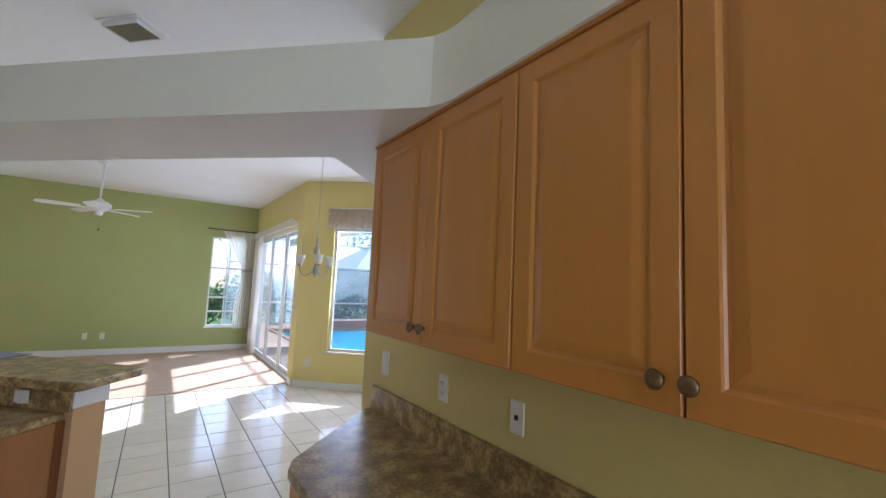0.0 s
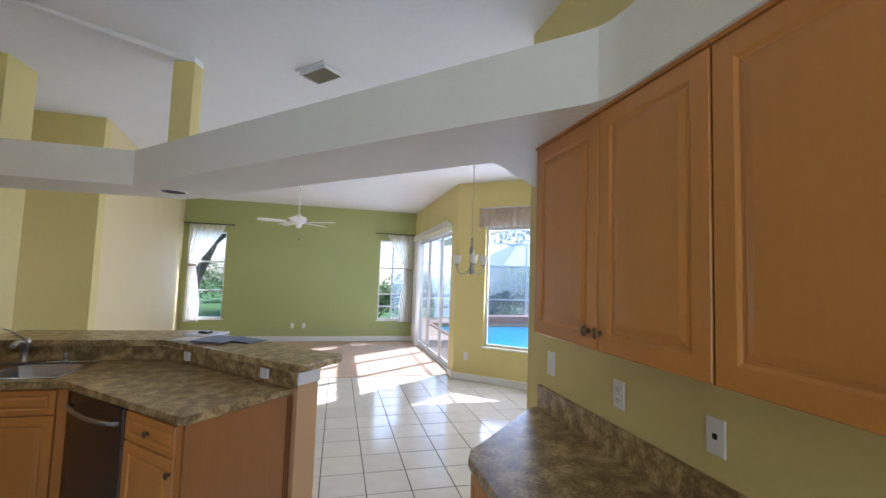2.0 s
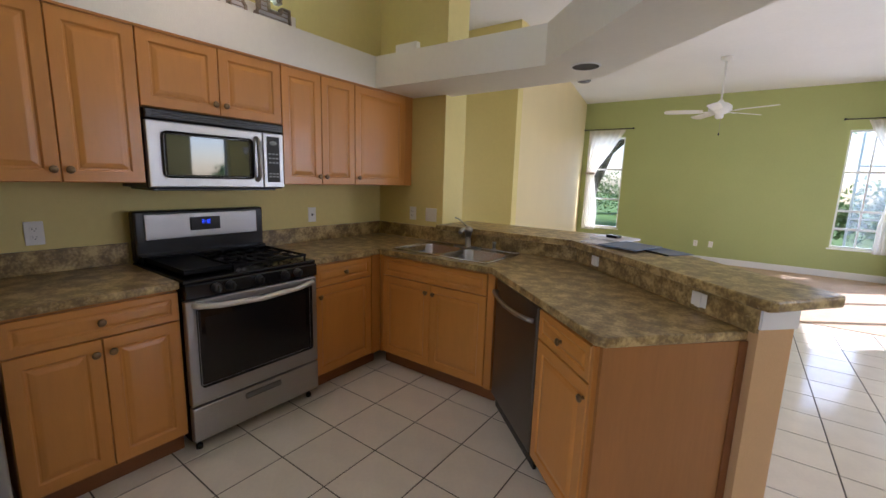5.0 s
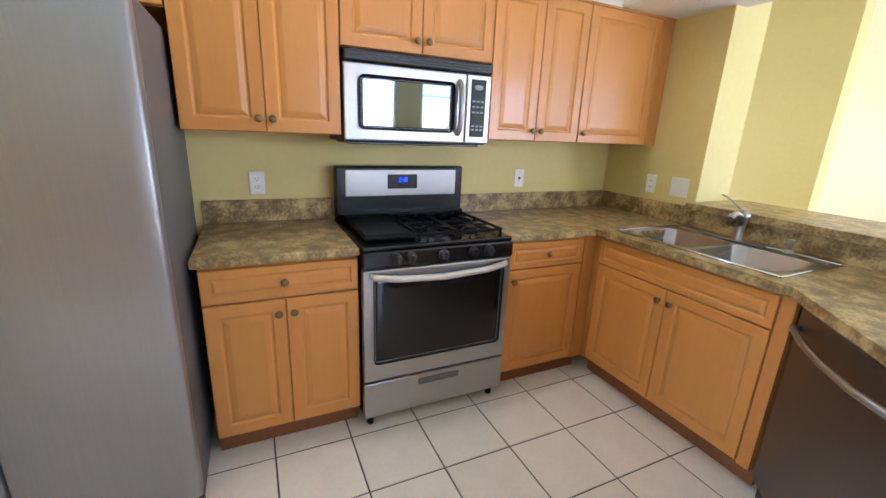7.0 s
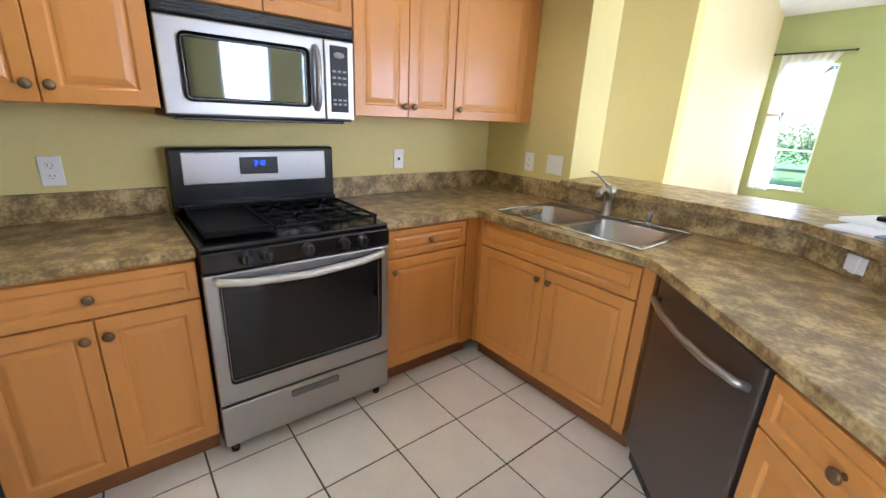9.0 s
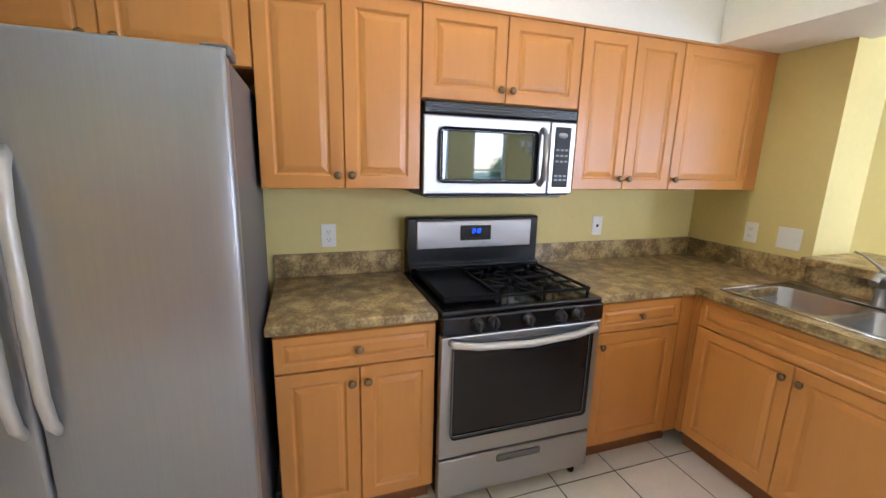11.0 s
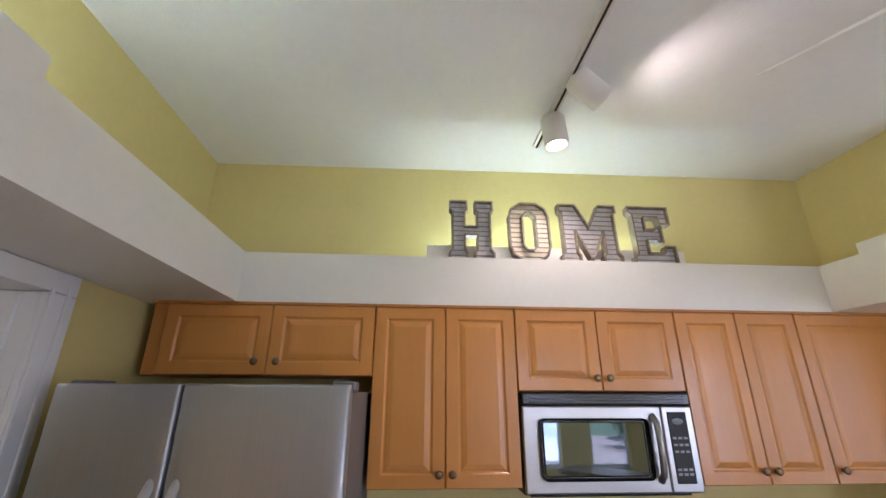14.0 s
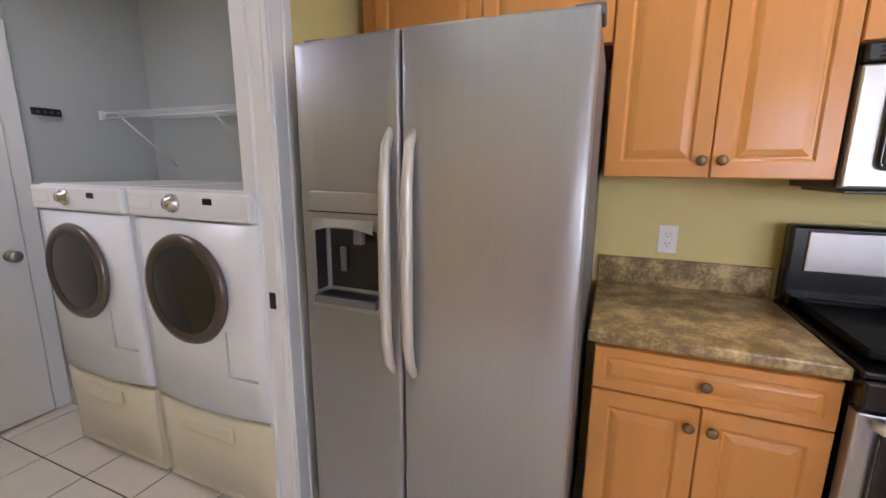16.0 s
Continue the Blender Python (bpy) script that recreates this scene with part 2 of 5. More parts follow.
def translucent(m, share=0.4):
    """Cloth that lets daylight through."""
    n, l = m.node_tree.nodes, m.node_tree.links
    p, out = n["Principled BSDF"], n["Material Output"]
    tr, mx = n.new("ShaderNodeBsdfTranslucent"), n.new("ShaderNodeMixShader")
    tr.inputs[0].default_value = (0.9, 0.87, 0.8, 1)
    mx.inputs[0].default_value = share
    l.new(p.outputs[0], mx.inputs[1])
    l.new(tr.outputs[0], mx.inputs[2])
    l.new(mx.outputs[0], out.inputs[0])


translucent(M_SHEER)


def insect_screen():
    """Fine pale mesh: mostly open, the rest lit by the sun from either side."""
    m = bpy.data.materials.new("insect_screen")
    m.use_nodes = True
    n, l = m.node_tree.nodes, m.node_tree.links
    n.remove(n["Principled BSDF"])
    t, d, s = n.new("ShaderNodeBsdfTransparent"), n.new("ShaderNodeBsdfDiffuse"), n.new("ShaderNodeBsdfTranslucent")
    d.inputs[0].default_value = s.inputs[0].default_value = (0.74, 0.86, 0.96, 1)
    a, b = n.new("ShaderNodeMixShader"), n.new("ShaderNodeMixShader")
    a.inputs[0].default_value, b.inputs[0].default_value = 0.6, 0.2
    l.new(d.outputs[0], a.inputs[1])
    l.new(s.outputs[0], a.inputs[2])
    l.new(t.outputs[0], b.inputs[1])
    l.new(a.outputs[0], b.inputs[2])
    l.new(b.outputs[0], n["Material Output"].inputs[0])
    return m


M_SCREEN = insect_screen()
translucent(M_VALANCE, 0.25)
for leaf in (M_LEAF, M_LEAF2):
    translucent(leaf, 0.45)
    [x for x in leaf.node_tree.nodes if x.type == "BSDF_TRANSLUCENT"][0].inputs[0].default_value = (0.22, 0.34, 0.12, 1)

# ---- mesh helpers ----


def box(bm, x0, x1, y0, y1, z0, z1, bevel=0.0, seg=2):
    r = bmesh.ops.create_cube(bm, size=1)
    vs = r["verts"]
    for v in vs:
        v.co = Vector(((x0 + x1) / 2 + v.co.x * (x1 - x0), (y0 + y1) / 2 + v.co.y * (y1 - y0), (z0 + z1) / 2 + v.co.z * (z1 - z0)))
    if bevel:
        es = list({e for v in vs for e in v.link_edges})
        bmesh.ops.bevel(bm, geom=es, offset=bevel, segments=seg, affect="EDGES", profile=0.5)


def prism(bm, poly, z0, z1, bevel=0.0, top=None):
    """A prism over a plan; top(x, y) may give the height of its upper face."""
    lo = [bm.verts.new((x, y, z0)) for x, y in poly]
    hi = [bm.verts.new((x, y, top(x, y) if top else z1)) for x, y in poly]
    n = len(poly)
    area2 = sum(poly[i][0] * poly[(i + 1) % n][1] - poly[(i + 1) % n][0] * poly[i][1] for i in range(n))
    faces = [bm.faces.new(lo[::-1]), bm.faces.new(hi)] + [bm.faces.new((lo[i], lo[(i + 1) % n], hi[(i + 1) % n], hi[i])) for i in range(n)]
    if area2 < 0:
        bmesh.ops.reverse_faces(bm, faces=faces)
    if bevel:
        bmesh.ops.bevel(bm, geom=list({e for f in faces[:2] for e in f.edges}), offset=bevel, segments=3, affect="EDGES", profile=0.5)


def lathe(bm, prof, m=Matrix(), n=20):
    """A turned shape; prof lists (radius, height) along local z."""
    rings = []
    for r, h in prof:
        if r < 1e-5:
            rings.append([bm.verts.new(m @ Vector((0, 0, h)))])
        else:
            rings.append([bm.verts.new(m @ Vector((r * math.cos(a), r * math.sin(a), h))) for a in (2 * math.pi * i / n for i in range(n))])
    for a, b in zip(rings, rings[1:]):
        for i in range(n):
            j = (i + 1) % n
            if len(a) == 1 and len(b) == 1:
                continue
            if len(a) == 1:
                f = bm.faces.new((a[0], b[j], b[i]))
            elif len(b) == 1:
                f = bm.faces.new((a[i], a[j], b[0]))
            else:
                f = bm.faces.new((a[i], a[j], b[j], b[i]))
            f.smooth = True


def tube(bm, pts, r, n=10, flat=1.0):
    """A round bar along a line of points; flat squeezes it across."""
    pts = [Vector(p) for p in pts]
    rings = []
    along = pts[-1] - pts[0]
    up = Vector((1, 0, 0)) if abs(along.z) > 0.8 * along.length else Vector((0, 0, 1))
    for i, p in enumerate(pts):
        d = (pts[min(i + 1, len(pts) - 1)] - pts[max(i - 1, 0)]).normalized()
        s = d.cross(up)
        s = s.normalized() if s.length > 1e-3 else Vector((1, 0, 0))
        t = s.cross(d).normalized()
        rr = r[i] if isinstance(r, (list, tuple)) else r
        rings.append([bm.verts.new(p + s * (rr * math.cos(a)) + t * (rr * flat * math.sin(a))) for a in (2 * math.pi * k / n for k in range(n))])
    for a, b in zip(rings, rings[1:]):
        for k in range(n):
            bm.faces.new((a[k], a[(k + 1) % n], b[(k + 1) % n], b[k])).smooth = True
    bm.faces.new(rings[0][::-1])
    bm.faces.new(rings[-1])


def rings_panel(bm, w, h, prof, x0=0.0, z0=0.0, back=0.0):
    """A panel facing -y; prof lists (inset, how far proud of the back)."""
    loops = []
    for ins, out in prof:
        loops.append([bm.verts.new((x0 + x, -back - out, z0 + z)) for x, z in ((ins, ins), (w - ins, ins), (w - ins, h - ins), (ins, h - ins))])
    for a, b in zip(loops, loops[1:]):
        for i in range(4):
            j = (i + 1) % 4
            bm.faces.new((a[i], a[j], b[j], b[i]))
    bm.faces.new(loops[-1])
    bm.faces.new(loops[0][::-1])


DOOR_PROF = ((0, 0), (0, 0.015), (0.003, 0.019), (0.050, 0.019), (0.054, 0.0165), (0.058, 0.0125), (0.064, 0.0125), (0.069, 0.015), (0.084, 0.0185), (0.088, 0.019))
DRAWER_PROF = ((0, 0), (0, 0.015), (0.003, 0.019), (0.030, 0.019), (0.033, 0.0165), (0.037, 0.0135), (0.041, 0.0135), (0.045, 0.016), (0.052, 0.0185), (0.054, 0.019))


def finish(name, bm, material):
    me = bpy.data.meshes.new(name)
    bmesh.ops.recalc_face_normals(bm, faces=bm.faces[:])
    bm.to_mesh(me)
    bm.free()
    me.materials.append(material)
    return new(name, me)


def part(name, bm, material, parent, label=""):
    ob = finish(name, bm, material)
    ob.parent = parent
    return tagged(ob, label)


def thing(name, m, label, category, group=""):
    ob = new(name)
    ob.empty_display_size = 0.1
    ob.matrix_world = m
    return tagged(ob, label, category, group)


def solid(name, bm, material, label="", category="", group="", kind=""):
    return tagged(finish(name, bm, material), label, category, group, kind)


def B(*args, **kw):
    bm = bmesh.new()
    box(bm, *args, **kw)
    return bm


def P(*args, **kw):
    bm = bmesh.new()
    prism(bm, *args, **kw)
    return bm


def L(prof, m=Matrix(), n=20):
    bm = bmesh.new()
    lathe(bm, prof, m, n)
    return bm


def T(*args, **kw):
    bm = bmesh.new()
    tube(bm, *args, **kw)
    return bm


# ---- the large structure ----
XW, YS, YB, XR = -2.925, -0.09, 3.57, 1.225
SOF0, SOF1 = 2.11, 2.34


def ceil_z(x, y):
    return 3.02 + 0.0115 * y


def wall(name, poly, material, z0=0.0, label="", holes=()):
    return solid(name, P(poly, z0, 3.4), material, label, kind="structure")


wall("wall_west", [(XW - 0.15, YS - 0.12), (XW, YS - 0.12), (XW, YB), (XW - 0.15, YB)], M_YELLOW, label="yellow kitchen wall behind the stove")
wall("wall_column", [(XW - 0.15, YB), (-2.19, YB), (-2.19, 3.87), (XW - 0.15, 3.87)], M_YELLOW, label="yellow end wall beside the sink opening")
wall("wall_hall", [(-3.8, 4.87), (-2.20, 4.87), (-2.20, 4.99), (-3.8, 4.99)], M_YELLOW, label="yellow hall wall beyond the kitchen")
wall("wall_living_west", [(-2.20, 4.99), (-3.14, 10.1), (-3.29, 10.1), (-2.35, 4.99)], M_CREAM, label="cream living room wall")
wall("wall_closing_west", [(-3.95, 3.6), (-3.8, 3.6), (-3.8, 5.1), (-3.95, 5.1)], M_CREAM)
wall("wall_closing_hall", [(-3.8, 3.72), (XW - 0.15, 3.72), (XW - 0.15, 3.87), (-3.8, 3.87)], M_CREAM)


def wall_with_openings(name, a, b, openings, material, thick=0.15, label="", top=3.4):
    """A wall from plan point a to b, its room face on that line and its thickness to the right of a to b; openings are (from, to, sill, head) in metres along it."""
    a, b = Vector(a), Vector(b)
    length = (b - a).length
    ang = math.degrees(math.atan2(b.y - a.y, b.x - a.x))
    bm = bmesh.new()
    s = 0.0
    for u0, u1, z0, z1 in sorted(openings):
        if u0 > s:
            box(bm, s, u0, -thick, 0, 0, top)
        if z0 > 0:
            box(bm, u0, u1, -thick, 0, 0, z0)
        box(bm, u0, u1, -thick, 0, z1, top)
        s = u1
    if s < length:
        box(bm, s, length, -thick, 0, 0, top)
    ob = solid(name, bm, material, label, kind="structure")
    ob.matrix_world = pose(a.x, a.y, 0, 0, 0, ang)
    return ob


# room faces: green wall y=10.1, slider wall x=1.98, bay wall
wall_with_openings("wall_north", (-3.4, 10.1), (2.13, 10.1), [(-2.96 + 3.4, -2.28 + 3.4, 0.50, 2.42), (1.11 + 3.4, 1.76 + 3.4, 0.50, 2.42)], M_GREEN, -0.15, "green living room wall with two narrow windows")
SL0, SL1 = 6.72, 9.70
wall_with_openings("wall_east_slider", (1.98, 6.42), (1.98, 10.1), [(SL0 - 6.42, SL1 - 6.42, 0.0, 2.42)], M_YELLOW, 0.15, "yellow wall with the sliding doors")
BAY_A, BAY_B = Vector((1.98, 6.42)), Vector((3.50, 5.052))
BAY_DIR = (BAY_B - BAY_A).normalized()
BAY_ANG = math.degrees(math.atan2(BAY_DIR.y, BAY_DIR.x))
bay_len = (BAY_B - BAY_A).length
WN0, WN1 = 0.50, 1.40
wall_with_openings("wall_bay", BAY_A, BAY_B, [(WN0, WN1, 0.54, 2.42)], M_YELLOW, -0.15, "yellow angled bay wall with a tall window")
wall_with_openings("wall_nook_east", (3.50, 2.1), (3.50, 5.2), [(0.90, 1.67, 0.54, 2.42), (2.22, 2.92, 0.54, 2.42)], M_YELLOW, 0.15)
wall("wall_nook_south", [(3.50, 2.25), (3.50, 2.10), (XR, 2.10), (XR, 2.25)], M_YELLOW)
wall("wall_kitchen_east", [(XR, -4.0), (XR + 0.15, -4.0), (XR + 0.15, 2.10), (XR, 2.10)], M_YELLOW, label="yellow kitchen wall behind the cabinets")
# Unseen wall, added; its window-sized opening frames the entry fill lamp.
wall_with_openings("wall_entry", (1.37, -4.0), (-1.0, -4.0), [(0.3, 2.2, 0.7, 2.3)], M_CREAM, -0.15)
wall("wall_laundry_east", [(-0.95, -4.0), (-0.80, -4.0), (-0.80, YS), (-0.95, YS)], M_YELLOW)
wall("wall_south_jamb", [(XW, YS - 0.12), (-2.113, YS - 0.12), (-2.113, YS), (XW, YS)], M_YELLOW, label="yellow wall between the fridge and the laundry doorway")
wall("wall_south_head", [(-2.112, YS - 0.12), (-0.95, YS - 0.12), (-0.95, YS), (-2.112, YS)], M_YELLOW, 2.053)
wall("wall_laundry_west", [(XW - 0.15, -1.95), (XW, -1.95), (XW, YS - 0.12), (XW - 0.15, YS - 0.12)], M_GREY, label="pale grey laundry wall")
wall("wall_laundry_back", [(XW - 0.15, -2.1), (-0.95, -2.1), (-0.95, -1.95), (XW - 0.15, -1.95)], M_GREY)
solid("laundry_ceiling", B(XW, -0.95, -1.95, YS - 0.12, 2.45, 2.55), M_CEIL, kind="structure")
bm = bmesh.new()
vs = [bm.verts.new((x, y, ceil_z(x, y))) for x, y in ((-4.2, -4.3), (3.8, -4.3), (3.8, 5.25), (2.2, 6.7), (2.2, 10.4), (-4.2, 10.4))]
v2 = [bm.verts.new(v.co + Vector((0, 0, 0.15))) for v in vs]
bm.faces.new(vs[::-1])
bm.faces.new(v2)
for i in range(6):
    bm.faces.new((vs[i], vs[(i + 1) % 6], v2[(i + 1) % 6], v2[i]))
solid("ceiling", bm, M_CEIL, "white textured ceiling", kind="structure")
solid("house_roof_slab", P([(-4.6, -4.6), (4.3, -4.6), (4.3, 5.6), (2.5, 6.9), (2.5, 10.5), (-4.6, 10.5)], 3.45, 3.6), M_ROOF, kind="structure")
solid("lanai_eave", P([(2.14, 6.56), (2.14, 7.32), (7.0, 7.32), (7.0, 2.0), (3.68, 2.0), (3.68, 5.14)], 2.72, 2.86), M_WHITE, "white roof overhang outside the bay", kind="structure")
solid("lanai_beam", B(3.18, 3.30, 7.33, 12.0, 2.50, 2.68), M_WHITE, "white beam of the pool lanai", kind="structure")
solid("ground", B(-60, 60, -60, 80, -0.5, -0.25), M_GRASS, "green lawn", kind="structure")
TY = 6.62
solid("subfloor", B(-4.0, 3.7, -4.1, 10.3, -0.14, -0.012), M_GROUT, kind="structure")
tile_bed = solid("floor_tiles_bed", B(-3.9, 3.52, -4.0, TY, -0.011, -0.0035), M_GROUT, "cream tile floor with dark grout", kind="structure")
solid("floor_carpet", B(-3.9, 2.0, TY, 10.12, -0.011, 0.006), M_CARPET, "peach carpet of the living room", kind="structure")

# plant-shelf soffit round the kitchen
SX = -2.535
inner = [(SX, 0.32), (SX, 3.12), (-1.175, 3.14), (0.845, 1.135), (0.872, 1.10), (0.888, 1.06), (0.895, 1.01), (0.895, -1.5)]
outer = [(XR, -1.5), (XR, 2.10), (XR, 2.20), (0.82, 1.81), (-0.94, 3.55), (-1.03, 3.60), (-2.19, 3.66), (-2.19, YB), (XW, YB), (XW, YS), (-0.80, YS), (-0.80, 0.32)]
sof = solid("soffit", P(inner + outer, SOF0, SOF1), M_WHITE, "white plant-shelf soffit with flat ledge on top", kind="structure")
bm = bmesh.new()
bm.from_mesh(sof.data)
for f in bm.faces:
    f.smooth = abs(f.normal.z) < 0.5
for e in bm.edges:
    e.smooth = e.calc_face_angle(0) < radians(14)
bm.to_mesh(sof.data)
bm.free()
solid("ledge_strip_west", B(-2.615, -2.60, 1.15, 2.47, SOF1, SOF1 + 0.082), M_WHITE, "low white strip behind the letters", kind="structure")
solid("ledge_strip_sink", B(-2.36, -2.16, 3.15, 3.19, SOF1, SOF1 + 0.06), M_WHITE, kind="structure")
solid("ledge_strip_south", B(-1.44, -0.80, 0.22, 0.319, SOF1, SOF1 + 0.055), M_WHITE, kind="structure")
bm = bmesh.new()
prism(bm, [(-1.02, 3.21), (-0.885, 3.19), (-0.862, 3.30), (-1.0, 3.32)], SOF1, 3.015)
solid("soffit_post", bm, M_YELLOW, "yellow painted post standing on the soffit", kind="structure")
bm = bmesh.new()
lo = [bm.verts.new(c) for c in ((-0.885, 3.19, 3.015), (-0.862, 3.30, 3.015), (-1.02, 3.30, 3.015), (-2.12, 2.66, 3.046), (-2.06, 2.55, 3.046), (-1.0, 3.17, 3.015))]
hi = [bm.verts.new((v.co.x, v.co.y, 3.12)) for v in lo]
bm.faces.new(lo)
bm.faces.new(hi[::-1])
for i in range(6):
    bm.faces.new((lo[i], lo[(i + 1) % 6], hi[(i + 1) % 6], hi[i]))
solid("ceiling_beam", bm, M_CEIL, "shallow white ceiling beam running from the post", kind="structure")
# ---- kitchen cabinets ----


def knob(parent, x, y, z):
    return part("knob", L([(0.0, 0.0), (0.008, 0.0), (0.006, 0.008), (0.007, 0.013), (0.015, 0.017), (0.0165, 0.021), (0.013, 0.025), (0.007, 0.027), (0.0, 0.0275)], pose(x, y, z, 90)), M_KNOB, parent, "round bronze knob")


def front(parent, name, x0, x1, z0, z1, y, knobs=(), prof=None):
    bm = bmesh.new()
    rings_panel(bm, x1 - x0, z1 - z0, prof or DOOR_PROF, x0, z0, -y)
    ob = part(name, bm, M_MAPLE, parent)
    for kx, kz in knobs:
        knob(ob, kx, y - 0.018, kz)
    return ob


def wall_cabinet(m, w, z0, z1, doors, depth=0.355, label="", end_fill=0.0, group="wall cabinets"):
    """doors lists (from, to, knob x). Local x along the front, -y to the room; y=0 at the front of the box."""
    t = thing("wall_cabinet", m, label, "wall cabinet", group)
    part("body", B(0, w, 0.0, depth, z0, z1, bevel=0.002), M_MAPLE_BODY, t)
    for a, b, k in doors:
        front(t, "door", a + 0.0015, b - 0.0015, z0 + 0.002, z1 - 0.012, -0.001, [(k, z0 + 0.056)])
    if end_fill:
        part("filler_strip", B(w - end_fill, w, -0.018, -0.0005, z0, z1, bevel=0.002), M_MAPLE_BODY, t)
    part("top_rail", B(0, w, -0.024, -0.0005, z1 - 0.011, z1), M_MAPLE_BODY, t)
    return t


MW = Matrix.Translation


def west(y, x=-2.56):
    """Pose of a unit on the stove wall whose front is at x and whose near end is at y."""
    return pose(x, y, 0, 0, 0, 90)


wall_cabinet(west(-0.03), 0.955, 1.80, SOF0, [(0.065, 0.51, 0.465), (0.51, 0.955, 0.555)], label="maple two-door cabinet above the steel fridge")
wall_cabinet(west(0.927), 0.625, 1.372, SOF0, [(0, 0.3125, 0.285), (0.3125, 0.625, 0.34)], label="tall maple two-door wall cabinet beside the microwave")
wall_cabinet(west(1.554), 0.756, 1.742, SOF0, [(0, 0.378, 0.35), (0.378, 0.756, 0.406)], label="short maple two-door cabinet above the microwave")
wall_cabinet(west(2.312), 0.60, 1.372, SOF0, [(0, 0.30, 0.272), (0.30, 0.60, 0.328)], label="tall maple two-door wall cabinet near the corner")
wall_cabinet(west(2.914), 0.655, 1.372, SOF0, [(0, 0.56, 0.03)], label="tall maple single-door wall cabinet in the corner", end_fill=0.093)

# wall cabinets on the east wall, fronts facing west
def east(y, x=0.93):
    return pose(x, y, 0, 0, 0, -90)


EC = wall_cabinet(east(1.56), 0.80, 1.372, SOF0, [(0.0, 0.408, 0.366), (0.408, 0.80, 0.424)], depth=0.29, label="maple two-door wall cabinet by the window end", group="east wall cabinets")
wall_cabinet(east(0.758), 0.76, 1.372, SOF0, [(0.0, 0.38, 0.344), (0.38, 0.76, 0.396)], depth=0.29, label="maple two-door wall cabinet with bronze knobs", group="east wall cabinets")
wall_cabinet(east(-0.004), 0.76, 1.372, SOF0, [(0.0, 0.38, 0.344), (0.38, 0.76, 0.396)], depth=0.29, label="maple two-door wall cabinet further along the east wall", group="east wall cabinets")
part("knob", L([(0, 0), (0.007, 0), (0.006, 0.012), (0.014, 0.017), (0.014, 0.022), (0.0, 0.026)], pose(0.0, 0.02, 1.44, 0, -90)), M_KNOB, EC)


def base_cabinet(m, w, drawers, doors, depth=0.60, label="", fill_l=0.0, fill_r=0.0, false_front=False, kick=(0.0, 0.0), body_top=0.874):
    t = thing("base_cabinet", m, label, "base cabinet", "base cabinets")
    part("body", B(0, w, 0.0, depth, 0.10, body_top, bevel=0.002), M_MAPLE_BODY, t)
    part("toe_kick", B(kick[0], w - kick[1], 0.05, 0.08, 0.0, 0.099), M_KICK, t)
    for a, b in drawers:
        front(t, "drawer", a + 0.0015, b - 0.0015, 0.722, 0.862, -0.001, [] if false_front else [((a + b) / 2, 0.792)], DRAWER_PROF)
    for a, b, k in doors:
        front(t, "door", a + 0.0015, b - 0.0015, 0.115, 0.716, -0.001, [(k, 0.655)])
    if fill_l:
        part("filler_strip", B(0, fill_l, -0.018, -0.0005, 0.105, 0.872, bevel=0.002), M_MAPLE_BODY, t)
    if fill_r:
        part("filler_strip", B(w - fill_r, w, -0.018, -0.0005, 0.105, 0.872, bevel=0.002), M_MAPLE_BODY, t)
    return t


base_cabinet(west(0.95, -2.315), 0.61, [(0, 0.61)], [(0, 0.305, 0.275), (0.305, 0.61, 0.335)], 0.60, "maple base cabinet between fridge and stove")
base_cabinet(west(2.335, -2.315), 0.605, [(0.01, 0.51)], [(0.01, 0.51, 0.045)], 0.60, "maple base cabinet between stove and corner", fill_r=0.09)
base_cabinet(pose(-2.295, 2.955, 0), 0.98, [(0.03, 0.925)], [(0.03, 0.4775, 0.445), (0.4775, 0.925, 0.51)], 0.58, "maple sink base cabinet with two doors", fill_r=0.05, fill_l=0.028, false_front=True, body_top=0.718)
solid("sink_apron", B(-2.295, -1.315, 2.9555, 2.972, 0.72, 0.874), M_MAPLE_BODY, "maple rail under the sink worktop", "cabinet rail")
PA = 43.0
PD = Vector((math.cos(radians(PA)), -math.sin(radians(PA)), 0))
PN = Vector((math.sin(radians(PA)), math.cos(radians(PA)), 0))
P0 = Vector((-1.305, 2.955, 0))


def pen(u, v=0.0):
    q = P0 + PD * u + PN * v
    return pose(q.x, q.y, 0, 0, 0, -PA)


# dishwasher
t = thing("dishwasher", pen(0.04), "stainless steel dishwasher under the peninsula counter", "dishwasher")
part("tub", B(0, 0.60, 0.012, 0.56, 0.06, 0.868), M_DARKPLASTIC, t)
part("door", B(0.004, 0.596, -0.022, 0.011, 0.115, 0.862, bevel=0.006), M_DW, t)
part("kick_plate", B(0.0, 0.60, 0.012, 0.03, 0.02, 0.112), M_BLACK, t)
part("handle", T([(0.035, -0.022, 0.785), (0.05, -0.052, 0.79), (0.16, -0.068, 0.782), (0.30, -0.073, 0.778), (0.44, -0.068, 0.782), (0.55, -0.052, 0.79), (0.565, -0.022, 0.785)], 0.012), M_STEEL, t, "bowed steel handle")
t = base_cabinet(pen(0.655), 0.46, [(0.0, 0.44)], [(0.0, 0.44, 0.42)], 0.56, "narrow maple base cabinet at the peninsula end", fill_r=0.018)
q = P0 + PD * 1.118
E0 = q
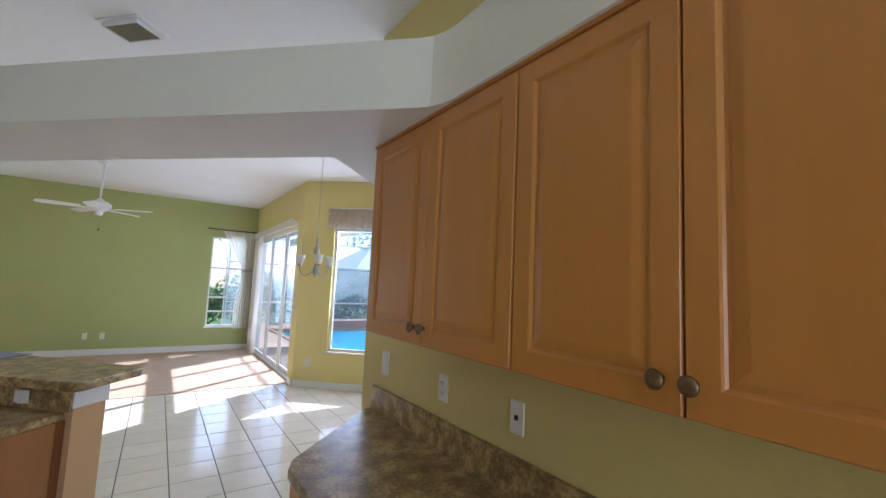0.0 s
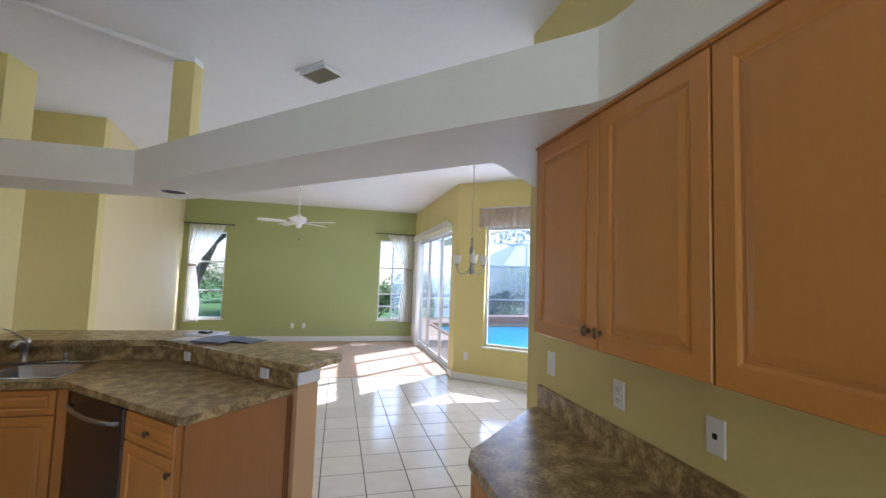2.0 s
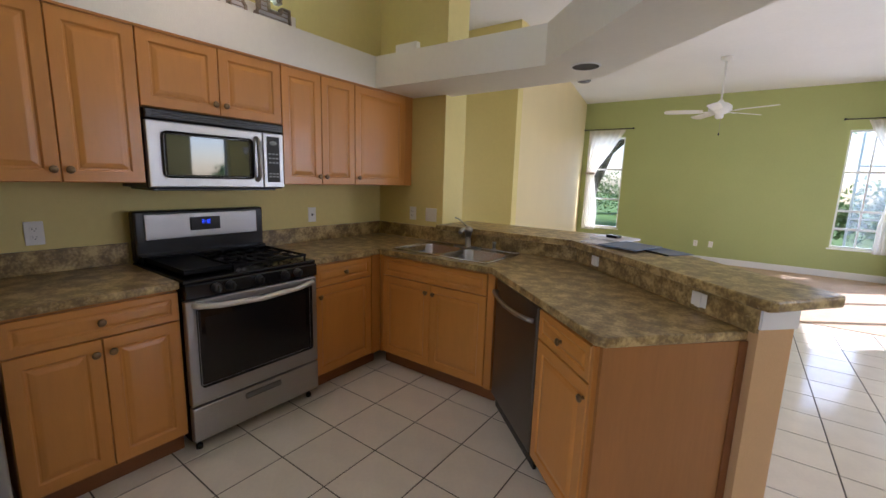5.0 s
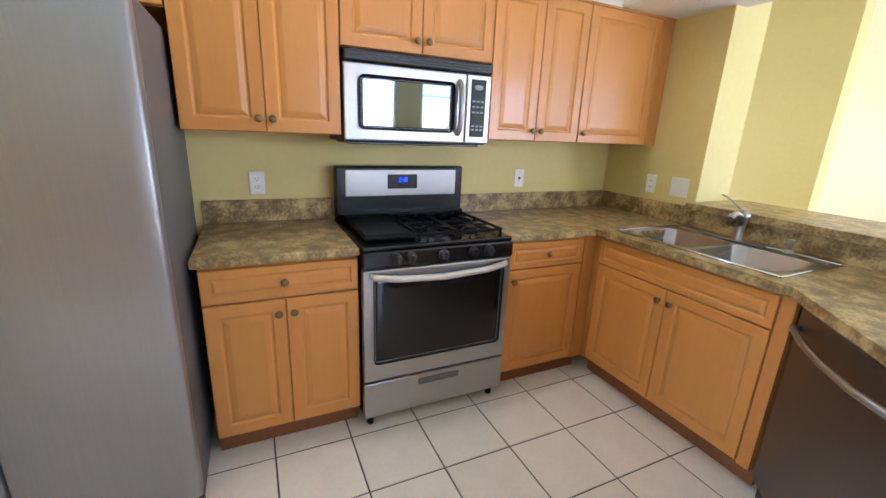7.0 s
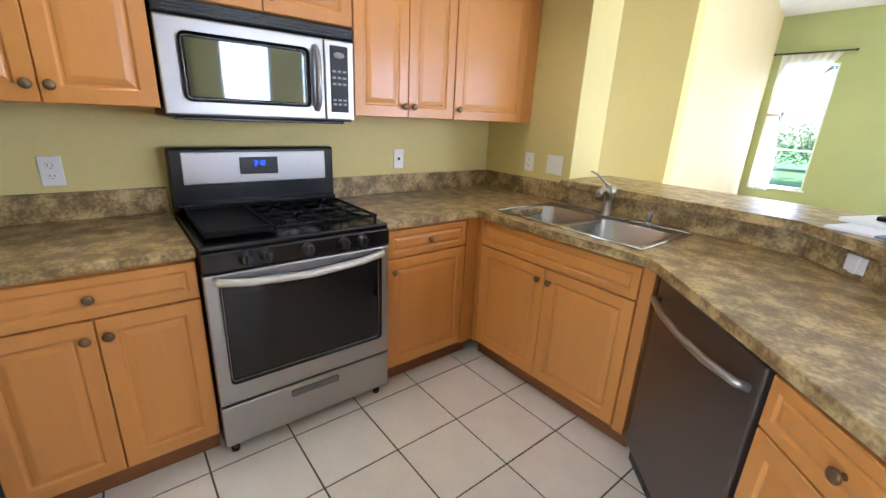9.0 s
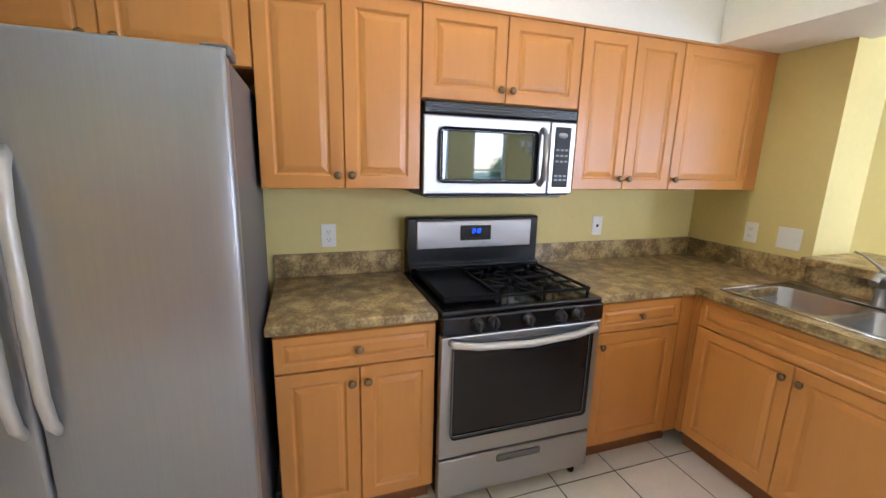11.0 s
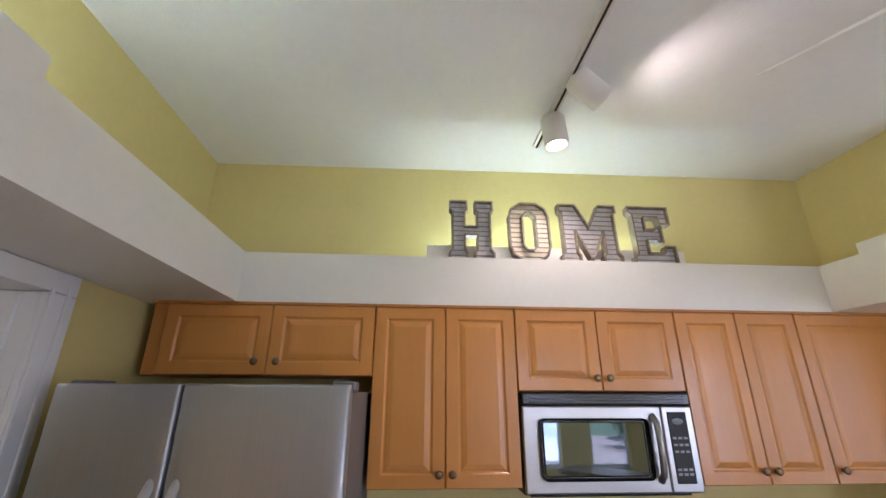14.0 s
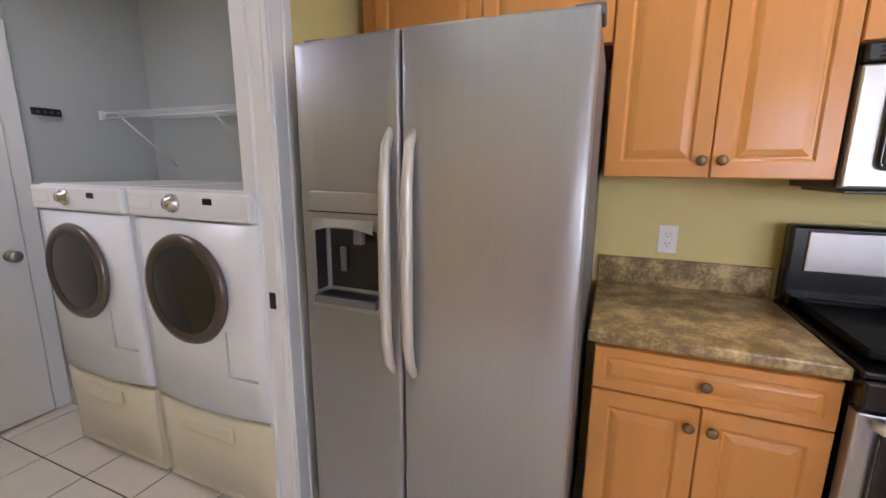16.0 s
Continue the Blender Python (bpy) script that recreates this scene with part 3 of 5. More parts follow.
solid("peninsula_end_panel", P([(q.x, q.y), (q.x + PD.x * 0.018, q.y + PD.y * 0.018), ((q + PD * 0.018 + PN * 0.60).x, (q + PD * 0.018 + PN * 0.60).y), ((q + PN * 0.60).x, (q + PN * 0.60).y)], 0.0, 0.874), M_ENDWOOD, "plain brown wooden end panel of the peninsula", "end panel")
q2 = E0 + PD * 0.0181
solid("trim_strip", P([((q2 + PN * v + PD * u).x, (q2 + PN * v + PD * u).y) for u, v in ((0, 0.565), (0.004, 0.565), (0.004, 0.60), (0, 0.60))], 0.0, 0.872), M_KICK, "dark brown wooden strip beside the end panel", "trim strip")

# east base cabinets
base_cabinet(pose(0.685, 1.56, 0, 0, 0, -90), 0.61, [(0, 0.61)], [(0, 0.305, 0.275), (0.305, 0.61, 0.335)], 0.53, "maple base cabinet below the angled counter end")
base_cabinet(pose(0.685, 0.948, 0, 0, 0, -90), 0.76, [(0, 0.38), (0.38, 0.76)], [(0, 0.38, 0.345), (0.38, 0.76, 0.412)], 0.53, "maple base cabinet with two drawers on the east wall")
base_cabinet(pose(0.685, 0.186, 0, 0, 0, -90), 0.76, [(0, 0.38), (0.38, 0.76)], [(0, 0.38, 0.345), (0.38, 0.76, 0.412)], 0.53, "maple base cabinet further along the east wall")
solid("counter_end_panel", P([(0.70, 1.58), (1.20, 2.07), (1.20, 1.58)], 0.0, 0.874), M_MAPLE_BODY, "angled maple end panel of the east counter", "end panel")

# worktops
CZ0, CZ1 = 0.875, 0.914


def worktop(name, poly, label, hole=None):
    return solid(name, P(poly, CZ0, CZ1, bevel=0.008), M_LAM, label, "worktop")


worktop("worktop_stove_side", [(-2.283, 0.93), (-2.283, 1.562), (XW + 0.002, 1.562), (XW + 0.002, 0.93)], "brown stone-look laminate worktop beside the fridge")
CT = Vector((-0.485, 2.165))
END = CT + Vector((PN.x, PN.y)) * 0.612
ob = worktop("worktop_sink_side", [(-2.283, 2.322), (-2.283, 2.915), (-1.33, 2.925), (CT.x - 0.02, CT.y + 0.012), (CT.x + 0.02, CT.y + 0.012), (END.x, END.y), (-1.02, 3.52), (-2.18, 3.545), (XW + 0.002, 3.568), (XW + 0.002, 2.322)], "brown stone-look laminate worktop round the sink corner")
bm = bmesh.new()
box(bm, -2.17, -1.45, 3.005, 3.385, 0.8, 1.0)
me = bpy.data.meshes.new("sink_cutter")
bm.to_mesh(me)
bm.free()
cut2 = bpy.data.objects.new("sink_cut", me)
scene.collection.objects.link(cut2)
md = ob.modifiers.new("sink_hole", "BOOLEAN")
md.object, md.operation, md.solver = cut2, "DIFFERENCE", "EXACT"
dg = bpy.context.evaluated_depsgraph_get()
done = bpy.data.meshes.new_from_object(ob.evaluated_get(dg))
ob.modifiers.clear()
ob.data = done
bpy.data.objects.remove(cut2)
worktop("worktop_east", [(0.655, -1.4), (0.655, 1.56), (0.685, 1.63), (1.175, 2.093), (XR - 0.002, 2.095), (XR - 0.002, -1.4)], "brown stone-look laminate worktop with an angled end")

# backsplashes
solid("backsplash_west", B(XW + 0.001, XW + 0.021, 0.93, 1.562, 0.915, 1.03, bevel=0.003), M_LAM, "low brown laminate backsplash strip", "backsplash", "backsplashes")
solid("backsplash_west", B(XW + 0.001, XW + 0.021, 2.322, 3.548, 0.915, 1.03, bevel=0.003), M_LAM, "low laminate backsplash beside the stove", "backsplash", "backsplashes")
solid("backsplash_north", B(XW + 0.022, -2.19, YB - 0.021, YB - 0.001, 0.915, 1.03, bevel=0.003), M_LAM, "low laminate backsplash under the wall plates", "backsplash", "backsplashes")
solid("backsplash_east", B(XR - 0.021, XR - 0.001, -1.4, 2.09, 0.915, 1.03, bevel=0.003), M_LAM, "low brown laminate backsplash strip", "backsplash", "backsplashes")

# bar: knee wall, laminate face and raised top
KA, KB = Vector((-1.015, 3.535)), Vector((END.x + 0.030, END.y - 0.015))
kd = (KB - KA).normalized()
kn = Vector((-kd.y, kd.x))
KW = 0.155
A2 = KA + kn * KW
solid("bar_knee_wall", P([(-2.188, 3.57), (KA.x, KA.y + 0.02), (KB.x, KB.y), ((KB + kn * KW).x, (KB + kn * KW).y), (-0.93, 3.70), (-2.188, 3.72)], 0.0, 1.018), M_PEACH, "tan painted knee wall carrying the bar top", kind="structure")
fz = [(-2.188, 3.548), (KA.x, 3.535 - 0.02), (KB.x - 0.012, KB.y - 0.010), (KB.x - 0.0005, KB.y + 0.0005), (KA.x, KA.y + 0.0195), (-2.188, 3.569)]
solid("bar_backsplash", P(fz, 0.915, 1.018), M_LAM, "laminate backsplash along the raised bar", "backsplash", "backsplashes")
solid("breakfast_bar", P([(-2.188, 3.48), (-1.03, 3.46), (-0.05, 2.515), (-0.025, 2.50), (0.0, 2.52), (0.20, 2.775), (0.205, 2.80), (0.195, 2.83), (-0.92, 3.98), (-2.188, 4.0)], 1.02, 1.062, bevel=0.009), M_LAM, "raised laminate breakfast bar top", "worktop")
bm = bmesh.new()
ang = math.degrees(math.atan2(kd.y, kd.x))
box(bm, -0.002, 0.014, -0.012, KW + 0.012, 0, 0.10, bevel=0.003)
ob = solid("baseboard", bm, M_TRIM, "white baseboard round the bar end", kind="structure")
ob.matrix_world = pose(KB.x, KB.y, 0, 0, 0, ang)
ob = solid("bar_cap", B(-0.001, 0.010, -0.006, KW + 0.006, 0.93, 1.017, bevel=0.003), M_TRIM, "white cap block under the bar top", kind="structure")
ob.matrix_world = pose(KB.x, KB.y, 0, 0, 0, ang)

# sink
t = thing("sink", pose(-1.81, 3.22, 0.914), "double-bowl stainless steel sink set in the worktop", "sink")
bm = bmesh.new()
SXH, SYH = 0.40, 0.235


def bowl(bm, x0, x1, y0, y1, depth):
    def ring(ins, z, r):
        pts = []
        for cx, cy, a0 in ((x1 - ins - r, y1 - ins - r, 0), (x0 + ins + r, y1 - ins - r, 90), (x0 + ins + r, y0 + ins + r, 180), (x1 - ins - r, y0 + ins + r, 270)):
            for k in range(5):
                a = radians(a0 + k * 22.5)
                pts.append(bm.verts.new((cx + r * math.cos(a), cy + r * math.sin(a), z)))
        return pts
    rs = [ring(-0.004, 0.0055, 0.06), ring(0.0, 0.001, 0.06), ring(0.006, -depth * 0.85, 0.06), ring(0.03, -depth, 0.05)]
    for a, b in zip(rs, rs[1:]):
        for i in range(20):
            bm.faces.new((a[i], b[i], b[(i + 1) % 20], a[(i + 1) % 20])).smooth = True
    bm.faces.new(rs[-1])
    return rs[0]


def deck(bm, ring, x0, x1):
    """The flat rim from one bowl's edge out to its share of the sink's outline."""
    cx, cy = sum(v.co.x for v in ring) / 20, sum(v.co.y for v in ring) / 20
    out = []
    for i, v in enumerate(ring):
        k = i % 5
        x, y = (x1 if v.co.x > cx else x0), (SYH if v.co.y > cy else -SYH)
        side = (i // 5) % 2
        flat = k < 2 if side == 0 else k > 2
        out.append(bm.verts.new((x, y if k == 2 else v.co.y, 0.0055) if flat or k == 2 else (v.co.x, y, 0.0055)))
    for i in range(20):
        j = (i + 1) % 20
        bm.faces.new((ring[i], ring[j], out[j], out[i]))


r1 = bowl(bm, -0.365, -0.015, -0.205, 0.145, 0.165)
r2 = bowl(bm, 0.015, 0.365, -0.205, 0.145, 0.165)
deck(bm, r1, -SXH, 0.0)
deck(bm, r2, 0.0, SXH)
part("basin", bm, M_SINK, t)
part("rim", T([(SXH, SYH, 0.004), (-SXH, SYH, 0.004)], 0.0055), M_CHROME, t, "bright rolled rim")
part("rim", T([(SXH, -SYH, 0.004), (-SXH, -SYH, 0.004)], 0.0055), M_CHROME, t, "bright rolled rim")
part("rim", T([(SXH, -SYH, 0.004), (SXH, SYH, 0.004)], 0.0055), M_CHROME, t, "bright rolled rim")
part("rim", T([(-SXH, -SYH, 0.004), (-SXH, SYH, 0.004)], 0.0055), M_CHROME, t, "bright rolled rim")
for x in (-0.19, 0.19):
    part("drain", L([(0.0, 0.003), (0.03, 0.003), (0.042, 0.006), (0.045, 0.0)], pose(x, -0.03, -0.166)), M_CHROME, t)
t = thing("faucet", pose(-1.83, 3.42, 0.922), "brushed steel single-lever kitchen faucet", "faucet")
part("base", L([(0, 0), (0.027, 0), (0.027, 0.01), (0.022, 0.02), (0.02, 0.09), (0.024, 0.10), (0.032, 0.125), (0.031, 0.145), (0.018, 0.162), (0.0, 0.166)]), M_NICKEL, t)
part("base_plate", B(-0.12, 0.12, -0.028, 0.028, 0, 0.007, bevel=0.003), M_NICKEL, t)
part("spout", T([(0, -0.005, 0.09), (0.02, -0.06, 0.135), (0.035, -0.12, 0.155), (0.045, -0.17, 0.150), (0.05, -0.19, 0.135)], [0.016, 0.015, 0.014, 0.015, 0.016]), M_NICKEL, t)
part("lever", T([(0, 0, 0.15), (-0.03, -0.01, 0.178), (-0.075, -0.02, 0.212), (-0.11, -0.024, 0.224)], [0.010, 0.006, 0.0045, 0.004]), M_NICKEL, t)
t = thing("side_sprayer", pose(-1.60, 3.42, 0.922), "small steel sprayer beside the faucet", "sink sprayer")
part("base", L([(0, 0), (0.02, 0), (0.018, 0.012), (0.012, 0.02), (0.0, 0.02)]), M_NICKEL, t)
part("nozzle", L([(0, 0.02), (0.011, 0.02), (0.013, 0.05), (0.016, 0.065), (0.0, 0.07)]), M_NICKEL, t)

# ---- appliances ----
# fridge
t = thing("refrigerator", west(0.05, -2.10), "side-by-side stainless steel refrigerator with water dispenser", "refrigerator")
part("cabinet", B(0, 0.86, 0.0, 0.72, 0.03, 1.735, bevel=0.006), M_GREYPLASTIC, t, "grey fridge cabinet")


def fridge_door(x0, x1, name):
    bm = bmesh.new()
    xs = [x0, x0 + 0.002, x0 + 0.006, x0 + 0.012] + [x0 + 0.012 + (x1 - x0 - 0.024) * i / 12 for i in range(1, 12)] + [x1 - 0.012, x1 - 0.006, x1 - 0.002, x1]
    n = len(xs) - 1
    rows = []
    for z in (0.075, 0.077, 0.085, 1.745, 1.753, 1.755):
        row = []
        for i, x in enumerate(xs):
            y = -0.055 - 0.018 * math.sin(math.pi * x / 0.86) + {0: 0.012, 1: 0.006, 2: 0.002}.get(min(i, n - i), 0.0)
            if z in (0.075, 1.755):
                y += 0.010
            elif z in (0.077, 1.753):
                y += 0.003
            row.append(bm.verts.new((x, y, z)))
        rows.append(row)
    back = [[bm.verts.new((x, -0.004, z)) for x in (x0, x1)] for z in (0.075, 1.755)]
    for a, b in zip(rows, rows[1:]):
        for i in range(n):
            bm.faces.new((a[i], a[i + 1], b[i + 1], b[i])).smooth = True
    bm.faces.new([back[1][0]] + rows[-1] + [back[1][1]])
    bm.faces.new([back[0][1]] + rows[0][::-1] + [back[0][0]])
    bm.faces.new([back[0][0]] + [r[0] for r in rows] + [back[1][0]])
    bm.faces.new([back[1][1]] + [r[-1] for r in rows[::-1]] + [back[0][1]])
    bm.faces.new((back[0][0], back[1][0], back[1][1], back[0][1]))
    return part(name, bm, M_STEEL_V, t)


d1 = fridge_door(0.0, 0.366, "freezer_door")
d2 = fridge_door(0.372, 0.86, "fridge_door")
for d, x in ((d1, 0.335), (d2, 0.405)):
    part("handle", T([(x, -0.062, 0.78), (x, -0.092, 0.82), (x, -0.108, 0.90), (x, -0.112, 1.10), (x, -0.108, 1.35), (x, -0.092, 1.455), (x, -0.062, 1.50)], [0.012, 0.015, 0.016, 0.017, 0.016, 0.015, 0.012], n=14), M_HANDLE, d, "pale bowed steel handle")
disp = part("dispenser", B(0.045, 0.305, -0.0765, -0.045, 0.955, 1.325, bevel=0.008), M_STEEL_V, d1, "grey water and ice dispenser")


def cut_box(ob, x0, x1, y0, y1, z0, z1):
    """Cut a box-shaped hole, in the object's own measures, into a mesh."""
    me = bpy.data.meshes.new("cutter")
    bm = bmesh.new()
    box(bm, x0, x1, y0, y1, z0, z1, bevel=0.012)
    bm.to_mesh(me)
    bm.free()
    cutter = bpy.data.objects.new("cutter", me)
    scene.collection.objects.link(cutter)
    work = bpy.data.objects.new("work", ob.data)
    scene.collection.objects.link(work)
    md = work.modifiers.new("hole", "BOOLEAN")
    md.object, md.operation, md.solver = cutter, "DIFFERENCE", "EXACT"
    done = bpy.data.meshes.new_from_object(work.evaluated_get(bpy.context.evaluated_depsgraph_get()))
    bpy.data.objects.remove(work)
    bpy.data.objects.remove(cutter)
    done.set_sharp_from_angle(angle=radians(30))
    ob.data = done


cut_box(disp, 0.066, 0.292, -0.2, -0.02, 1.0, 1.215)
cut_box(d1, 0.066, 0.292, -0.2, -0.0125, 1.0, 1.215)
bm = B(0.0665, 0.2915, -0.074, -0.0130, 1.0005, 1.2145)
bm.faces.ensure_lookup_table()
bmesh.ops.delete(bm, geom=[f for f in bm.faces if f.calc_center_median().y < -0.073], context="FACES_ONLY")
part("recess", bm, M_DARKPLASTIC, disp, "dark dispenser recess")
bm = bmesh.new()
n = 12
lo = [bm.verts.new((0.068 + 0.217 * i / n, yy, 1.205 + 0.018 * math.sin(math.pi * i / n))) for yy in (-0.079, -0.094) for i in range(n + 1)]
hi = [bm.verts.new((0.068 + 0.217 * i / n, yy, 1.245)) for yy in (-0.077, -0.084) for i in range(n + 1)]
for i in range(n):
    bm.faces.new((lo[i], lo[i + 1], lo[n + 2 + i], lo[n + 1 + i]))
    bm.faces.new((lo[n + 1 + i], lo[n + 2 + i], hi[n + 2 + i], hi[n + 1 + i]))
part("dispenser_hood", bm, M_STEEL_V, disp)
part("drip_tray", B(0.062, 0.290, -0.092, -0.060, 0.975, 1.0, bevel=0.005), M_GREYPLASTIC, disp)
part("lever", B(0.128, 0.148, -0.036, -0.026, 1.07, 1.15, bevel=0.004), M_GREYPLASTIC, disp)
part("nozzle", B(0.195, 0.225, -0.060, -0.035, 1.165, 1.212, bevel=0.004), M_GREYPLASTIC, disp)
part("side_seam", B(0.046, 0.304, -0.0775, -0.070, 1.262, 1.266), M_DARKPLASTIC, disp)
for x in (0.03, 0.80):
    part("hinge_cover", B(x, x + 0.07, -0.04, 0.06, 1.736, 1.765, bevel=0.006), M_GREYPLASTIC, t)
part("base_grille", B(0.0, 0.86, -0.03, -0.002, 0.012, 0.07, bevel=0.004), M_DARKPLASTIC, t)
for x in (0.05, 0.81):
    part("foot", L([(0, 0), (0.02, 0), (0.02, 0.03), (0, 0.03)], pose(x, -0.01, 0.0)), M_BLACK, t)

# range
t = thing("gas_range", west(1.568, -2.285), "freestanding gas range with black top and steel door", "range")
RW = 0.756
part("body", B(0.002, RW - 0.002, 0.01, 0.615, 0.055, 0.895, bevel=0.004), M_BLACK, t)
od = part("oven_door", B(0.0, RW, -0.035, 0.008, 0.262, 0.812, bevel=0.006), M_STEEL, t, "steel oven door")
part("window", B(0.045, RW - 0.045, -0.0385, -0.030, 0.355, 0.775, bevel=0.02, seg=4), M_OVENGLASS, od)
part("window_frame", B(0.085, RW - 0.085, -0.0395, -0.037, 0.40, 0.72, bevel=0.001), M_BLACK, od)
hd = [(0.040, -0.036, 0.790), (0.046, -0.058, 0.789), (0.15, -0.072, 0.776), (RW / 2, -0.078, 0.765), (RW - 0.15, -0.072, 0.776), (RW - 0.046, -0.058, 0.789), (RW - 0.040, -0.036, 0.790)]
part("handle", T(hd, 0.0155, n=12), M_HANDLE, od, "wide bowed steel handle")
dr = part("storage_drawer", B(0.0, RW, -0.035, 0.008, 0.065, 0.252, bevel=0.006), M_STEEL, t, "steel storage drawer")
part("drawer_grip", B(0.27, 0.49, -0.040, -0.030, 0.195, 0.228, bevel=0.008), M_GREYPLASTIC, dr)
cp = part("control_panel", B(0.0, RW, -0.045, 0.02, 0.82, 0.898, bevel=0.008), M_BLACK, t)
for x in (0.115, 0.185, 0.345, 0.50, 0.585):
    k = part("burner_knob", L([(0, 0), (0.026, 0), (0.026, 0.006), (0.021, 0.010), (0.020, 0.026), (0.016, 0.030), (0, 0.030)], pose(x + 0.03, -0.044, 0.862, 90)), M_DARKPLASTIC, cp)
    part("grip", B(x + 0.024, x + 0.036, -0.086, -0.060, 0.842, 0.882, bevel=0.004), M_DARKPLASTIC, k)
part("cooktop", B(0.0, RW, -0.03, 0.615, 0.896, 0.918, bevel=0.007), M_BLACK, t)
bg = part("backguard", B(0.0, RW, 0.545, 0.615, 0.919, 1.21, bevel=0.012), M_BLACK, t, "black backguard with steel face")
part("steel_face", B(0.05, RW - 0.05, 0.5365, 0.548, 1.045, 1.19, bevel=0.004), M_STEEL, bg)
ds = part("display", B(0.285, 0.46, 0.530, 0.538, 1.085, 1.165, bevel=0.003), M_BLACK, bg)
for i, (x, s) in enumerate(((0.352, "2"), (0.366, ":"), (0.374, "1"), (0.388, "2"))):
    segs = {"2": ((0, 0.020, 0.010, 0.003), (0.008, 0.011, 0.003, 0.010), (0, 0.009, 0.010, 0.003), (0, 0.0, 0.003, 0.010), (0, -0.001, 0.010, 0.003)), "1": ((0.006, 0, 0.003, 0.022),), ":": ((0.002, 0.005, 0.003, 0.003), (0.002, 0.015, 0.003, 0.003))}[s]
    bm = bmesh.new()
    for dx, dz, w, h in segs:
        box(bm, x + dx, x + dx + w, 0.5288, 0.5300, 1.125 + dz, 1.125 + dz + h)
    part("digit", bm, M_BLUE, ds, "blue lit digit")
part("lower_ledge", B(0.01, RW - 0.01, 0.50, 0.546, 0.918, 0.965, bevel=0.008), M_BLACK, bg)
# grates and griddle
gz = 0.935


def grate(x0, x1, y0, y1):
    g = bmesh.new()
    for x in (x0, x1 - 0.012):
        box(g, x, x + 0.012, y0, y1, gz, gz + 0.014, bevel=0.003, seg=1)
    for y in (y0, (y0 + y1) / 2 - 0.006, y1 - 0.012):
        box(g, x0, x1, y, y + 0.012, gz, gz + 0.014, bevel=0.003, seg=1)
    for cy in (y0 + (y1 - y0) * 0.25, y0 + (y1 - y0) * 0.75):
        cx = (x0 + x1) / 2
        for a in range(0, 360, 60):
            dx, dy = math.cos(radians(a)), math.sin(radians(a))
            tube(g, [(cx + dx * 0.03, cy + dy * 0.03, gz + 0.012), (cx + dx * 0.105, cy + dy * 0.105, gz + 0.010)], 0.006, n=6)
    for x in (x0 + 0.005, x1 - 0.012):
        for y in (y0 + 0.005, y1 - 0.012):
            box(g, x, x + 0.01, y, y + 0.01, 0.918, gz)
    return g


part("grate", grate(0.49, 0.735, 0.03, 0.49), M_IRON, t, "black iron grate")
part("grate", grate(0.275, 0.485, 0.03, 0.49), M_IRON, t, "black iron grate")
gr = bmesh.new()
box(gr, 0.03, 0.27, 0.03, 0.49, gz - 0.006, gz + 0.010, bevel=0.006)
part("griddle", gr, M_IRON, t, "flat black griddle plate")
gr = bmesh.new()
for x in (0.03, 0.262):
    box(gr, x, x + 0.008, 0.03, 0.49, gz + 0.010, gz + 0.022, bevel=0.002)
for y in (0.03, 0.482):
    box(gr, 0.038, 0.262, y, y + 0.008, gz + 0.010, gz + 0.022, bevel=0.002)
part("griddle_rim", gr, M_IRON, t)
for x, y in ((0.612, 0.145), (0.612, 0.375), (0.38, 0.145), (0.38, 0.375)):
    part("burner", L([(0.045, 0), (0.045, 0.008), (0.034, 0.010), (0.034, 0.018), (0.026, 0.021), (0.0, 0.021)], pose(x, y, 0.917)), M_IRON, t)
for x in (0.04, RW - 0.04):
    for y in (0.02, 0.55):
        part("foot", L([(0, 0), (0.017, 0), (0.017, 0.02), (0.009, 0.022), (0.009, 0.056), (0, 0.056)], pose(x, y, 0)), M_BLACK, t)

# microwave
t = thing("microwave", west(1.562, -2.56), "over-the-range stainless steel microwave", "microwave")
W = 0.745
part("body", B(0, W, 0.0, 0.355, 1.345, 1.738, bevel=0.004), M_DARKPLASTIC, t)
vg = part("vent_grille", B(0, W, -0.035, -0.001, 1.685, 1.738, bevel=0.008), M_BLACK, t)
bm = bmesh.new()
for i in range(3):
    box(bm, 0.03, W - 0.03, -0.038, -0.030, 1.697 + i * 0.012, 1.701 + i * 0.012)
part("louvre", bm, M_DARKPLASTIC, vg)
md = part("door", B(0, 0.605, -0.030, -0.001, 1.352, 1.682, bevel=0.006), M_STEEL, t, "steel microwave door")
part("window", B(0.065, 0.535, -0.0335, -0.026, 1.40, 1.635, bevel=0.024, seg=4), M_BLACK, md)
part("window_screen", B(0.085, 0.515, -0.0345, -0.033, 1.418, 1.617, bevel=0.0005), M_MWGLASS, md)
part("handle", T([(0.565, -0.03, 1.395), (0.565, -0.058, 1.42), (0.565, -0.066, 1.52), (0.565, -0.058, 1.62), (0.565, -0.03, 1.645)], 0.013), M_STEEL, md)
pn = part("control_panel", B(0.607, W, -0.030, -0.001, 1.352, 1.682, bevel=0.006), M_STEEL, t, "steel control side")
part("keypad", B(0.632, 0.715, -0.0325, -0.028, 1.385, 1.66, bevel=0.004), M_KEYPAD, pn)
for r in range(5):
    for c in range(3):
        z = 1.415 + r * 0.018 if r < 2 else 1.50 + (r - 2) * 0.026
        part("button", B(0.641 + c * 0.024, 0.657 + c * 0.024, -0.0338, -0.032, z, z + 0.009), M_BUTTON, pn)
